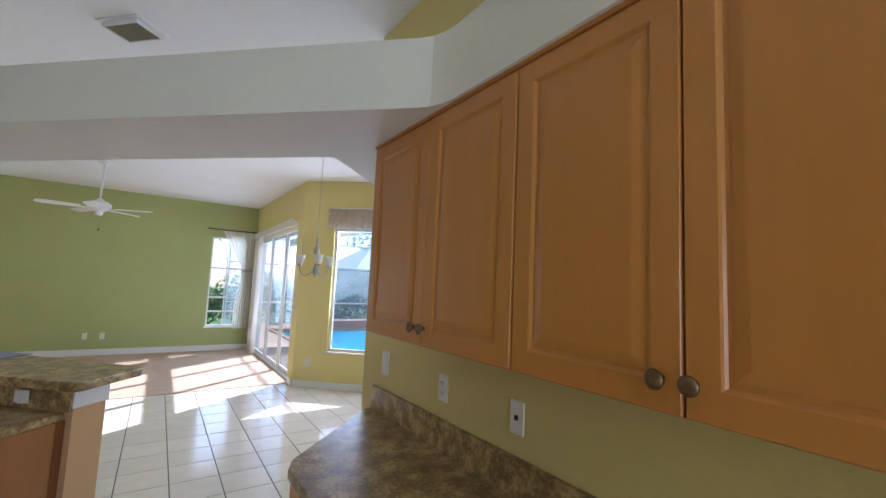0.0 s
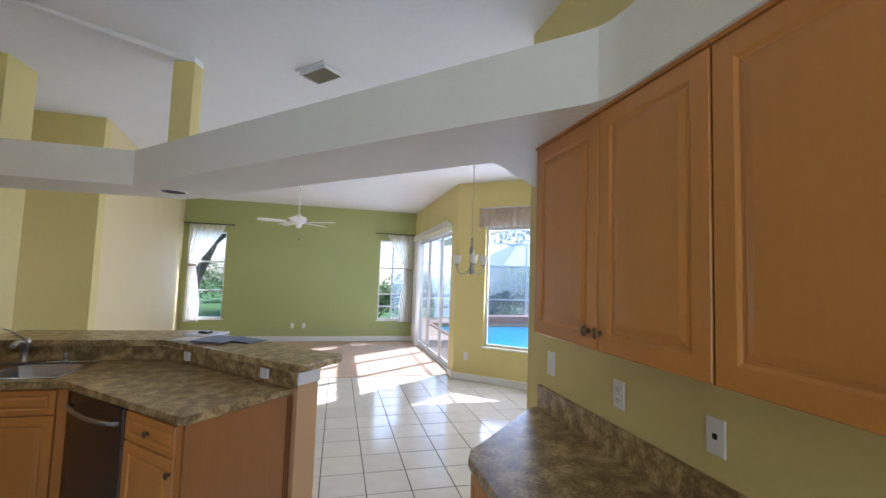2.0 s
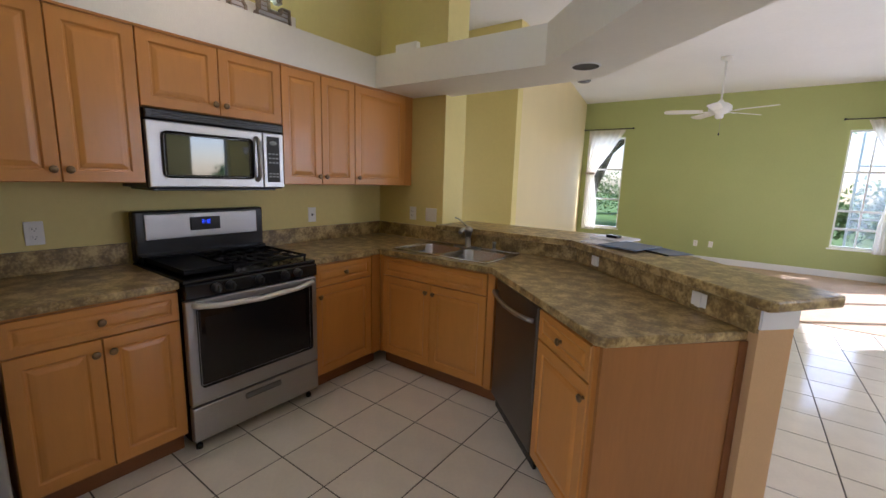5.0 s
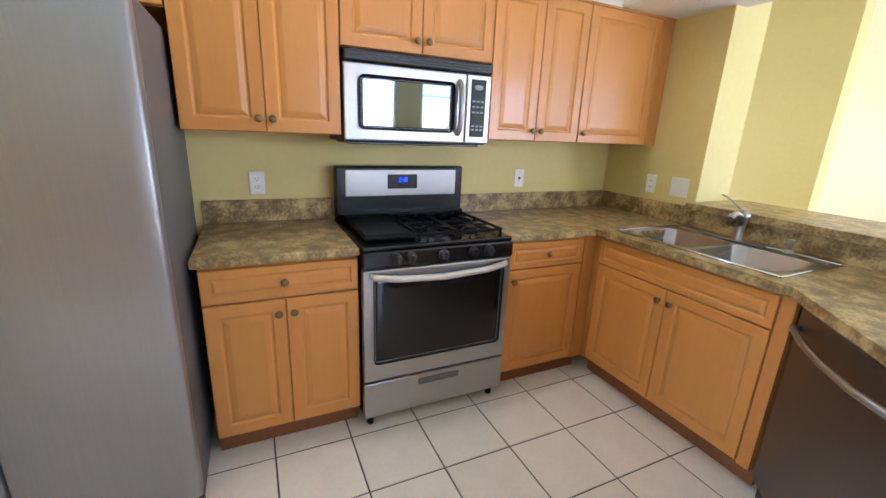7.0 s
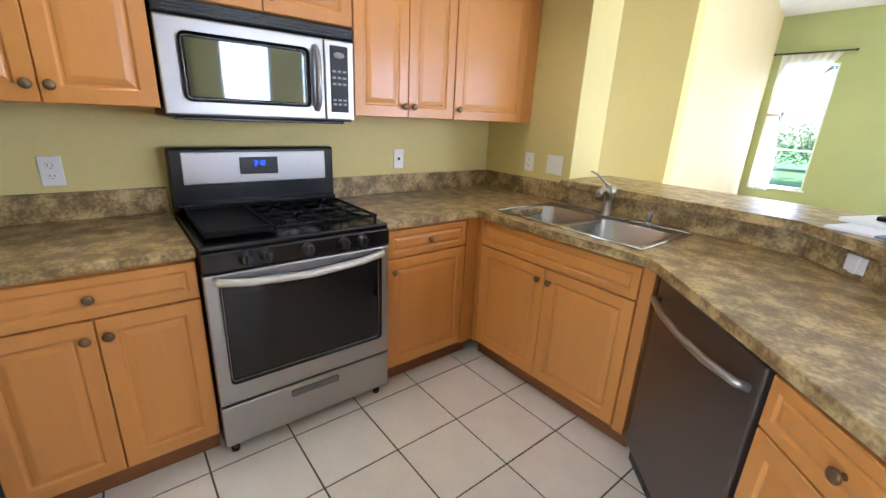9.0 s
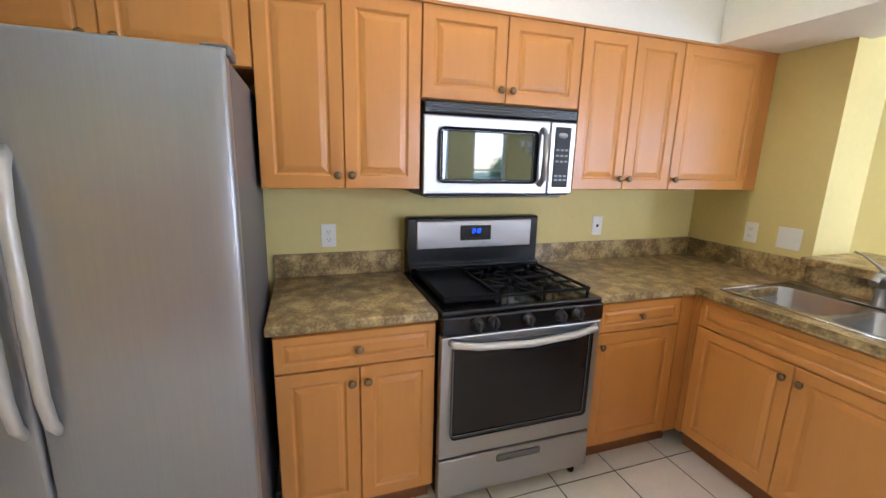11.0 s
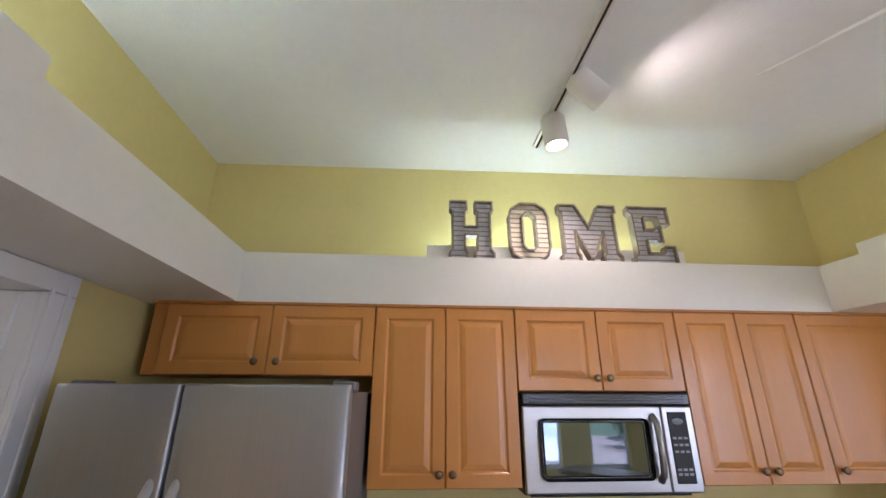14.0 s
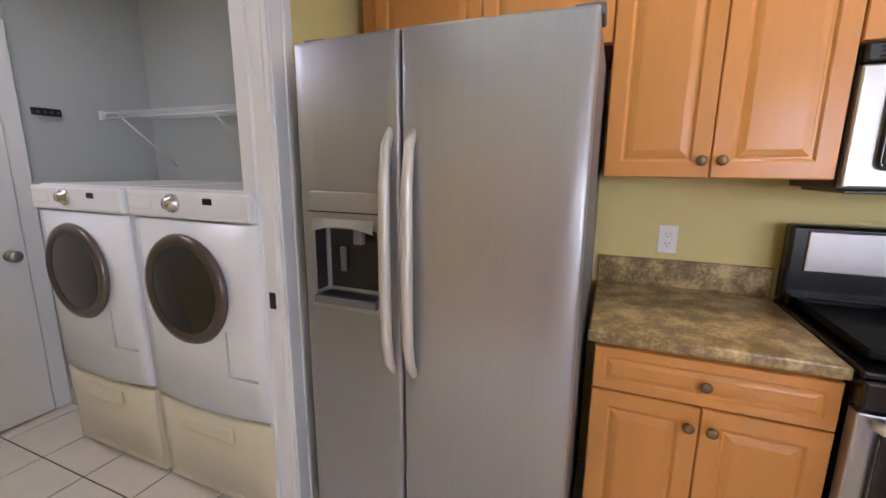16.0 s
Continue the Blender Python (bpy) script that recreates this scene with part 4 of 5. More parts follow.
part("badge", L([(0, 0), (0.016, 0), (0.014, 0.002), (0, 0.002)], pose(0.673, -0.0325, 1.622, 90) @ Matrix.Diagonal((1.6, 0.8, 1, 1))), M_BUTTON, pn)
part("underside", B(0.03, W - 0.03, 0.02, 0.33, 1.333, 1.3445, bevel=0.003), M_BLACK, t)


# ---- plates ----
def wall_plate(m, kind, label, w=0.072, h=0.116):
    t = thing("wall_plate", m, label, "outlet" if kind == "outlet" else "switch", "wall plates")
    part("plate", B(-w / 2, w / 2, -0.006, 0, -h / 2, h / 2, bevel=0.003), M_PLATE, t)
    if kind == "outlet":
        for z in (-0.02, 0.02):
            s = part("socket", B(-0.017, 0.017, -0.0085, -0.0055, z - 0.014, z + 0.014, bevel=0.003), M_PLATE, t)
            bm = bmesh.new()
            box(bm, -0.008, -0.006, -0.0092, -0.0080, z - 0.002, z + 0.007)
            box(bm, 0.006, 0.008, -0.0092, -0.0080, z - 0.002, z + 0.007)
            box(bm, -0.002, 0.002, -0.0092, -0.0080, z - 0.010, z - 0.006)
            part("slot", bm, M_SLOT, s)
    elif kind == "jack":
        part("jack", B(-0.007, 0.007, -0.010, -0.005, -0.008, 0.008, bevel=0.001), M_SLOT, t)
    elif kind == "switch":
        for x in ((0,) if w < 0.1 else (-0.023, 0.023)):
            part("rocker", B(x - 0.015, x + 0.015, -0.010, -0.0055, -0.032, 0.032, bevel=0.002), M_PLATE, t)
    return t


wall_plate(pose(XW, 1.19, 1.115, 0, 0, 90), "outlet", "white double outlet above the worktop")
wall_plate(pose(XW, 2.80, 1.125, 0, 0, 90), "jack", "white wall plate with one jack near the stove")
wall_plate(pose(-2.515, YB, 1.13), "outlet", "white outlet on the end wall")
wall_plate(pose(-2.31, YB, 1.13), "blank", "wide white blank plate beside the sink opening", w=0.118)
wall_plate(pose(XR, 1.46, 1.15, 0, 0, -90), "outlet", "white outlet above the east worktop", w=0.062, h=0.106)
wall_plate(pose(XR, 1.04, 1.15, 0, 0, -90), "jack", "white jack plate above the east worktop", w=0.062, h=0.106)
wall_plate(pose(XR, 1.98, 1.16, 0, 0, -90), "switch", "white switch at the wall end")
for s, lab in ((0.18, "white outlet lying sideways on the bar backsplash"), (0.80, "white plate lying sideways on the bar backsplash")):
    fx = Vector((KA.x, 3.515)).lerp(Vector((KB.x - 0.012, KB.y - 0.010)), s)
    fa = math.degrees(math.atan2(KB.y - 0.010 - 3.515, KB.x - 0.012 - KA.x))
    wall_plate(pose(fx.x, fx.y, 0.965, 0, 0, fa), "switch", lab, w=0.08, h=0.06)
# ---- laundry ----


def casing(name, boxes):
    for i, b in enumerate(boxes):
        solid(name, B(*b, bevel=0.004), M_TRIM, "white moulded door casing", kind="structure")


casing("door_casing", [(-2.185, -2.068, YS + 0.0005, YS + 0.022, 0.0, 2.035), (-2.185, -0.952, YS + 0.0005, YS + 0.022, 2.037, 2.108), (-2.155, -2.135, YS + 0.0225, YS + 0.030, 0.0, 2.06), (-2.086, -2.072, YS + 0.0225, YS + 0.030, 0.0, 2.05)])
casing("door_jamb", [(-2.112, -2.068, YS - 0.13, YS - 0.0005, 0.0, 2.035), (-2.112, -0.952, YS - 0.13, YS - 0.0005, 2.037, 2.052)])
solid("door_stop", B(-2.0675, -2.056, YS - 0.075, YS - 0.055, 0.0, 2.03), M_TRIM, kind="structure")
t = thing("strike_plate", pose(-2.0675, YS - 0.03, 0.93), "dark metal strike plate on the white jamb", "strike plate")
part("plate", B(0.0, 0.002, -0.014, 0.014, -0.03, 0.03, bevel=0.0008), M_DARKPLASTIC, t)


def washer(y, label, name, cat, knobtint):
    t = thing(name, west(y, -2.06), label, cat, "laundry machines")
    w = 0.655
    part("cabinet", B(0, w, 0.0, 0.70, 0.44, 1.315, bevel=0.012), M_ENAMEL, t)
    bm = bmesh.new()
    n = 12
    cols = []
    for i in range(n + 1):
        x = 0.003 + (w - 0.006) * i / n
        y0 = -0.012 - 0.035 * math.sin(math.pi * i / n) ** 0.8
        cols.append([bm.verts.new((x, yy, z)) for yy, z in ((-0.001, 0.445), (y0, 0.45), (y0 - 0.004, 0.80), (y0, 1.195), (-0.001, 1.20))])
    for a, b in zip(cols, cols[1:]):
        for k in range(4):
            bm.faces.new((a[k], b[k], b[k + 1], a[k + 1])).smooth = True
        bm.faces.new((a[0], a[4], b[4], b[0]))
    bm.faces.new(cols[0])
    bm.faces.new(cols[-1][::-1])
    fp = part("front_panel", bm, M_ENAMEL, t)
    cpn = part("control_panel", B(0.003, w - 0.003, -0.035, -0.0005, 1.205, 1.31, bevel=0.012), M_ENAMEL, t)
    part("dial", L([(0, 0), (0.036, 0), (0.034, 0.012), (0.022, 0.016), (0.020, 0.032), (0, 0.034)], pose(0.275, -0.034, 1.262, 90)), M_CHROME, cpn)
    part("display", B(0.43, 0.475, -0.0368, -0.034, 1.262, 1.285, bevel=0.001), M_BLACK, cpn)
    part("dispenser_drawer", B(0.02, 0.15, -0.0375, -0.034, 1.235, 1.285, bevel=0.003), M_ENAMEL, cpn)
    door = part("door", L([(0.0, 0.0), (0.205, 0.0), (0.212, 0.012), (0.205, 0.026), (0.180, 0.032), (0.170, 0.022), (0.0, 0.020)], pose(0.325, -0.048, 0.945, 90), n=40), M_RING, t, "round door with bronze-grey ring")
    part("door_glass", L([(0.168, 0.0), (0.12, -0.004), (0.06, -0.006), (0.0, -0.007)], pose(0.325, -0.071, 0.945, 90) @ Matrix.Scale(-1, 4, (0, 0, 1)), n=40), M_WASHGLASS, door)
    part("door_pull", B(0.50, 0.512, -0.062, -0.040, 0.88, 1.01, bevel=0.004), M_ENAMEL, t)
    bm = bmesh.new()
    box(bm, 0.495, 0.62, -0.040, -0.028, 0.615, 0.619)
    box(bm, 0.493, 0.497, -0.048, -0.028, 0.615, 0.80)
    part("panel_seam", bm, M_GREY, t)
    pd = part("pedestal", B(0.004, w - 0.004, 0.0, 0.68, 0.02, 0.435, bevel=0.01), M_BONE, t, "off-white drawer pedestal")
    bm = bmesh.new()
    cols = []
    for i in range(n + 1):
        x = 0.006 + (w - 0.012) * i / n
        y0 = -0.008 - 0.03 * math.sin(math.pi * i / n) ** 0.8
        lift = 0.05 * math.sin(math.pi * i / n)
        cols.append([bm.verts.new((x, yy, z)) for yy, z in ((-0.001, 0.04 + lift), (y0 + 0.01, 0.045 + lift), (y0, 0.42), (-0.001, 0.428))])
    for a, b in zip(cols, cols[1:]):
        for k in range(3):
            bm.faces.new((a[k], b[k], b[k + 1], a[k + 1])).smooth = True
        bm.faces.new((a[0], a[3], b[3], b[0]))
    bm.faces.new(cols[0])
    bm.faces.new(cols[-1][::-1])
    drw = part("drawer_front", bm, M_BONE, pd)
    part("drawer_grip", B(0.18, 0.475, -0.052, -0.030, 0.33, 0.40, bevel=0.012), M_BONE, pd)
    for x in (0.05, w - 0.05):
        part("foot", L([(0, 0), (0.02, 0), (0.02, 0.02), (0, 0.02)], pose(x, 0.05, 0)), M_BLACK, t)


washer(-0.80, "white front-loading dryer on a drawer pedestal", "dryer", "dryer", 0)
washer(-1.48, "white front-loading washer beside the dryer", "washing_machine", "washing machine", 0)
t = thing("wire_shelf", pose(-2.75, -1.0, 1.70), "white coated wire shelf above the laundry machines", "shelf")
bm = bmesh.new()
for i in range(9):
    tube(bm, [(-0.165 + i * 0.04, -0.86, 0), (-0.165 + i * 0.04, 0.785, 0)], 0.003, n=6)
part("long_wires", bm, M_ALU, t)
bm = bmesh.new()
for i in range(54):
    tube(bm, [(-0.165, -0.85 + i * 0.03, 0.004), (0.16, -0.85 + i * 0.03, 0.004)], 0.0016, n=4)
part("cross_wires", bm, M_ALU, t)
part("front_rail", T([(0.165, -0.86, -0.03), (0.165, 0.785, -0.03)], 0.0045, n=8), M_ALU, t)
for y in (-0.75, 0.0, 0.72):
    part("brace", T([(0.15, y, -0.01), (-0.172, y, -0.30)], 0.005, n=6), M_ALU, t)
part("end_cap", B(0.148, 0.178, -0.885, -0.862, -0.04, 0.012, bevel=0.004), M_ALU, t)
t = thing("hook_rail", pose(-2.35, -1.948, 1.68), "small dark rail fixed to the grey wall", "hook rail")
part("rail", B(-0.065, 0.065, 0.0, 0.02, -0.02, 0.02, bevel=0.004), M_DARKPLASTIC, t)
for x in (-0.045, -0.015, 0.015, 0.045):
    part("hook", T([(x, 0.02, 0.0), (x, 0.032, -0.008), (x, 0.034, 0.004)], 0.004, n=6), M_GREYPLASTIC, t)
t = thing("garage_door", pose(-2.155, -1.948, 0), "plain white door in the laundry end wall", "door")
part("leaf", B(0.005, 0.80, 0.004, 0.03, 0.012, 2.03, bevel=0.003), M_TRIM, t)
part("door_knob", L([(0, 0), (0.03, 0), (0.03, 0.006), (0.012, 0.012), (0.012, 0.035), (0.028, 0.045), (0.030, 0.06), (0.018, 0.07), (0, 0.071)], pose(0.07, 0.03, 0.93, -90)), M_NICKEL, t, "round brushed nickel knob")
solid("door_casing", B(-2.235, -2.155, -1.9495, -1.93, 0.0, 2.11, bevel=0.004), M_TRIM, kind="structure")
solid("baseboard", B(XW + 0.001, -2.237, -1.9495, -1.936, 0.0, 0.085, bevel=0.003), M_BONE, kind="structure")
# Unseen area lamp added to brighten the laundry; it has no fixture.
lamp = new("laundry_fill_lamp", bpy.data.lights.new("laundry_fill_lamp", "AREA"))
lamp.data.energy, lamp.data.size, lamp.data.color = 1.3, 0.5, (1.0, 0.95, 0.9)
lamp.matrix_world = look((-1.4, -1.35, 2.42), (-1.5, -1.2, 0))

# ---- letters, ledge lamps, track ----
LETTERS = {
    "letter_h": ([(0, 0), (0.085, 0), (0.085, 0.03), (0.075, 0.05), (0.073, 0.125), (0.137, 0.125), (0.135, 0.05), (0.125, 0.03), (0.125, 0), (0.215, 0), (0.215, 0.03), (0.20, 0.05), (0.20, 0.25), (0.213, 0.265), (0.213, 0.31), (0.128, 0.31), (0.128, 0.265), (0.138, 0.25), (0.137, 0.172), (0.073, 0.172), (0.075, 0.25), (0.085, 0.265), (0.085, 0.31), (0.002, 0.31), (0.002, 0.265), (0.015, 0.25), (0.015, 0.05), (0, 0.03)], []),
    "letter_o": ([(0.06, 0), (0.14, 0), (0.185, 0.03), (0.20, 0.075), (0.20, 0.235), (0.185, 0.28), (0.14, 0.31), (0.06, 0.31), (0.015, 0.28), (0, 0.235), (0, 0.075), (0.015, 0.03)], [(0.085, 0.055), (0.068, 0.075), (0.066, 0.235), (0.085, 0.258), (0.115, 0.258), (0.134, 0.235), (0.134, 0.075), (0.115, 0.055)]),
    "letter_m": ([(0, 0), (0.09, 0), (0.09, 0.03), (0.078, 0.05), (0.078, 0.165), (0.142, 0.02), (0.158, 0.02), (0.222, 0.165), (0.222, 0.05), (0.21, 0.03), (0.21, 0), (0.30, 0), (0.30, 0.03), (0.285, 0.05), (0.285, 0.26), (0.298, 0.275), (0.298, 0.31), (0.212, 0.31), (0.15, 0.185), (0.088, 0.31), (0.002, 0.31), (0.002, 0.275), (0.015, 0.26), (0.015, 0.05), (0, 0.03)], []),
    "letter_e": ([(0, 0), (0.215, 0), (0.215, 0.09), (0.165, 0.09), (0.155, 0.055), (0.078, 0.055), (0.078, 0.128), (0.125, 0.128), (0.135, 0.115), (0.16, 0.115), (0.16, 0.20), (0.135, 0.20), (0.125, 0.185), (0.078, 0.185), (0.078, 0.255), (0.15, 0.255), (0.16, 0.215), (0.21, 0.215), (0.21, 0.31), (0, 0.31), (0, 0.28), (0.018, 0.265), (0.018, 0.045), (0, 0.03)], []),
}


def letter(name, y, text):
    poly, hole = LETTERS[name]
    t = thing(name, west(y, -2.548) @ pose(0, 0, SOF1 + 0.001, -3), text, "letter", "standing letters")
    bm = bmesh.new()
    for zf in (0.022, 0.034):
        edges = []
        for loop in (poly, hole):
            if loop:
                vs = [bm.verts.new((x, zf, z)) for x, z in loop]
                edges += [bm.edges.new((vs[i], vs[(i + 1) % len(vs)])) for i in range(len(vs))]
        bmesh.ops.triangle_fill(bm, edges=edges, use_beauty=True)
    part("face", bm, M_OFACE if name == "letter_o" else M_GALV, t, "pale corrugated metal face")
    bm = bmesh.new()
    for loop in (poly, hole):
        n = len(loop)
        for i in range(n):
            a, b = Vector(loop[i]), Vector(loop[(i + 1) % n])
            d = (b - a).normalized()
            s = Vector((-d.y, d.x)) * 0.004
            a2, b2 = a - d * 0.0035, b + d * 0.0035
            vs = [bm.verts.new((p.x, yy, p.y)) for yy in (0.0, 0.045) for p in (a2 - s, b2 - s, b2 + s, a2 + s)]
            for f in ((0, 1, 2, 3), (7, 6, 5, 4), (0, 4, 5, 1), (1, 5, 6, 2), (2, 6, 7, 3), (3, 7, 4, 0)):
                bm.faces.new([vs[k] for k in f])
    part("rim", bm, M_RUST, t, "worn rusty metal rim")
    bm = bmesh.new()
    z = 0.02
    while z < 0.30:
        xs = []
        for loop in (poly, hole):
            for i in range(len(loop)):
                (x0, z0), (x1, z1) = loop[i], loop[(i + 1) % len(loop)]
                if (z0 <= z) != (z1 <= z):
                    xs.append(x0 + (x1 - x0) * (z - z0) / (z1 - z0))
        xs.sort()
        for a, b in zip(xs[::2], xs[1::2]):
            if b - a > 0.02:
                box(bm, a + 0.004, b - 0.004, 0.018, 0.0235, z, z + 0.004)
        z += 0.026
    part("ribs", bm, M_RUST, t)


letter("letter_h", 1.262, "grey metal letter H standing on the ledge")
letter("letter_o", 1.560, "bright metal letter O standing on the ledge")
letter("letter_m", 1.817, "grey metal letter M standing on the ledge")
letter("letter_e", 2.185, "grey metal letter E standing on the ledge")
M_TUBE = mat("lit_fluorescent_tube", srgb(225, 255, 235), 0.4, emit=((0.80, 1.0, 0.86, 1), 9.5))


def ledge_lamp(m, length, text):
    """A lit fluorescent batten lying on the soffit's ledge."""
    t = thing("fluorescent_lamp", m, text, "fluorescent lamp", "ledge lamps")
    part("housing", B(0, length, 0.0, 0.05, 0.0, 0.03, bevel=0.003), M_LAMPWHITE, t)
    part("tube", T([(0.03, 0.025, 0.045), (length - 0.03, 0.025, 0.045)], 0.010, n=10), M_TUBE, t)
    for x in (0.012, length - 0.035):
        part("socket", B(x, x + 0.02, 0.012, 0.038, 0.03, 0.062), M_LAMPWHITE, t)


ledge_lamp(west(1.18, -2.70) @ pose(0, 0, SOF1), 1.24, "long lit fluorescent lamp lying behind the letters")
ledge_lamp(pose(-1.75, 0.10, SOF1), 1.24, "long lit fluorescent lamp on the ledge over the laundry wall")

t = thing("track_light", pose(-2.62, 1.748, ceil_z(0, 1.748) - 0.0365), "white ceiling track with two lamp heads", "track light")
cz = 0.036
part("track", B(0.0, 1.55, -0.018, 0.018, cz - 0.022, cz, bevel=0.002), M_LAMPWHITE, t)
part("slot", B(0.004, 1.546, -0.005, 0.005, cz - 0.0245, cz - 0.0215), M_BLACK, t)


def head(x, tilt, turn_z):
    m = pose(x, 0, cz - 0.022) @ pose(0, 0, 0.004, tilt, 0, turn_z) @ Matrix.Scale(1.12, 4)
    h = part("lamp_head", L([(0.0, 0.0), (0.045, -0.005), (0.052, -0.02), (0.052, -0.15), (0.046, -0.15), (0.044, -0.04), (0, -0.03)], m, n=28), M_LAMPWHITE, t, "white cylindrical lamp head")
    part("stem", T([(x, 0, cz - 0.023), (x, 0, cz - 0.050)], 0.011, n=10), M_LAMPWHITE, h)
    part("bulb", L([(0.0, -0.135), (0.03, -0.135), (0.042, -0.128), (0.042, -0.07), (0, -0.06)], m, n=20), M_BULB, h, "lit warm bulb")
    return h


head(0.27, 4, 0)
head(0.55, 58, 15)
spot = new("track_spot", bpy.data.lights.new("track_spot", "SPOT"))
spot.data.energy, spot.data.spot_size, spot.data.spot_blend, spot.data.color, spot.data.shadow_soft_size = 1.5, radians(120), 0.8, (1.0, 0.8, 0.6), 0.04
spot.matrix_world = look((-1.98, 1.93, 2.86), (-2.0, 3.3, 3.0))
spot2 = new("track_spot_down", bpy.data.lights.new("track_spot_down", "SPOT"))
spot2.data.energy, spot2.data.spot_size, spot2.data.spot_blend, spot2.data.color, spot2.data.shadow_soft_size = 6, radians(130), 0.6, (1.0, 0.82, 0.62), 0.04
spot2.matrix_world = look((-2.34, 1.75, 2.81), (-1.7, 1.85, 0))

t = thing("recessed_light", pose(-0.98, 3.27, SOF0), "dark unlit recessed light in the soffit", "recessed light")
part("trim_ring", L([(0.087, 0.0), (0.087, -0.004), (0.075, -0.006), (0.075, 0.0)], n=32), M_TRIM, t)
part("baffle", L([(0.0, -0.001), (0.0375, -0.0015), (0.075, -0.005)], n=32), M_SLOT, t)
t = thing("smoke_detector", pose(-2.50, 7.85, ceil_z(0, 7.85)), "small grey round detector on the white ceiling", "smoke detector")
part("housing", L([(0, -0.0005), (0.105, -0.0005), (0.105, -0.02), (0.085, -0.034), (0.0, -0.036)], n=28), M_GREYPLASTIC, t)

M_VENTSLAT = mat("beige_vent_slat", srgb(150, 144, 122), 0.5, vary=0.05)
t = thing("air_vent", pose(-0.035, 3.144, ceil_z(0, 3.144)) @ pose(0, 0, 0, 0, 0, -47), "white ceiling air vent with slats", "air vent")
part("frame", B(-0.157, 0.157, -0.112, 0.112, -0.010, -0.001, bevel=0.004), M_TRIM, t)
part("backing", B(-0.122, 0.122, -0.080, 0.080, -0.0125, -0.0101), M_GREYPLASTIC, t)
bm = bmesh.new()
for b in ((-0.130, 0.130, -0.088, -0.081), (-0.130, 0.130, 0.081, 0.088), (-0.130, -0.123, -0.081, 0.081), (0.123, 0.130, -0.081, 0.081)):
    box(bm, *b, -0.036, -0.0101, bevel=0.002)
part("collar", bm, M_TRIM, t)
for i in range(8):
    bm = bmesh.new()
    box(bm, -0.122, 0.122, -0.011, 0.011, -0.001, 0.001)
    s = part("slat", bm, M_VENTSLAT, t)
    s.matrix_local = pose(0, -0.070 + i * 0.020, -0.024, -32)

# ---- papers on the bar ----
t = thing("paper_stack", pose(-0.80, 3.50, 1.063, 0, 0, -20), "white papers with a blue-grey folder on the bar", "papers")
part("sheet", B(-0.12, 0.12, -0.15, 0.15, 0.0, 0.010, bevel=0.001), M_PAPER, t)
part("folder", B(0.05, 0.29, -0.20, 0.08, 0.0105, 0.018, bevel=0.001), M_FOLDER, t)
part("sheet", B(-0.16, 0.06, 0.0, 0.24, 0.0105, 0.026, bevel=0.002), M_PAPER, t)
part("key_fob", B(-0.08, 0.0, 0.06, 0.12, 0.0265, 0.045, bevel=0.006), M_BLACK, t, "dark key fob")
t = thing("brochure", pose(-0.48, 3.40, 1.063, 0, 0, -38), "thin grey brochure lying on the bar", "brochure")
part("cover", B(-0.12, 0.12, -0.09, 0.09, 0.0, 0.005, bevel=0.001), M_FOLDER, t)
part("clip", B(-0.13, 0.13, -0.105, -0.092, 0.0, 0.008), M_DARKPLASTIC, t)

# ---- living room ----
def window_unit(name, m, w, z0, z1, rails, frame_mat, sill=True, mull=0):
    """Window in a wall; local x along the wall, -y to the room, y=0 at the room face."""
    t = thing(name, m, "", "", "")
    t["kind"] = "structure"
    f = 0.035
    fr = bmesh.new()
    for b in ((0, f, z0, z1), (w - f, w, z0, z1), (f, w - f, z0, z0 + f), (f, w - f, z1 - f, z1)):
        box(fr, b[0], b[1], 0.06, 0.11, b[2], b[3], bevel=0.003)
    part("window_frame", fr, frame_mat, t)
    for z in rails:
        part("meeting_rail", B(f, w - f, 0.065, 0.10, z - 0.018, z + 0.018, bevel=0.002), frame_mat, t)
    for k in range(mull):
        x = w * (k + 1) / (mull + 1)
        part("mullion", B(x - 0.012, x + 0.012, 0.068, 0.098, z0 + f, z1 - f), frame_mat, t)
    g = part("pane", B(f, w - f, 0.080, 0.084, z0 + f, z1 - f), M_GLASS, t)
    g.visible_shadow = False
    if sill:
        part("window_sill", B(-0.03, w + 0.03, -0.025, 0.06, z0 - 0.022, z0 - 0.001, bevel=0.004), M_TRIM, t)
    return t


window_unit("window_1", pose(-2.96, 10.1, 0), 0.68, 0.50, 2.42, [1.12, 1.75], M_ALU, mull=0)
window_unit("window_2", pose(1.11, 10.1, 0), 0.65, 0.50, 2.42, [0.82, 1.12, 1.75], M_ALU, mull=1)
bm_ = BAY_A + BAY_DIR * WN0
window_unit("window_3", pose(bm_.x, bm_.y, 0, 0, 0, BAY_ANG), WN1 - WN0, 0.54, 2.42, [], M_ALU)

window_unit("window_4", pose(3.50, 3.77, 0, 0, 0, -90), 0.77, 0.54, 2.42, [1.33], M_ALU, mull=1)
window_unit("window_5", pose(3.50, 5.02, 0, 0, 0, -90), 0.70, 0.54, 2.42, [1.33], M_ALU)


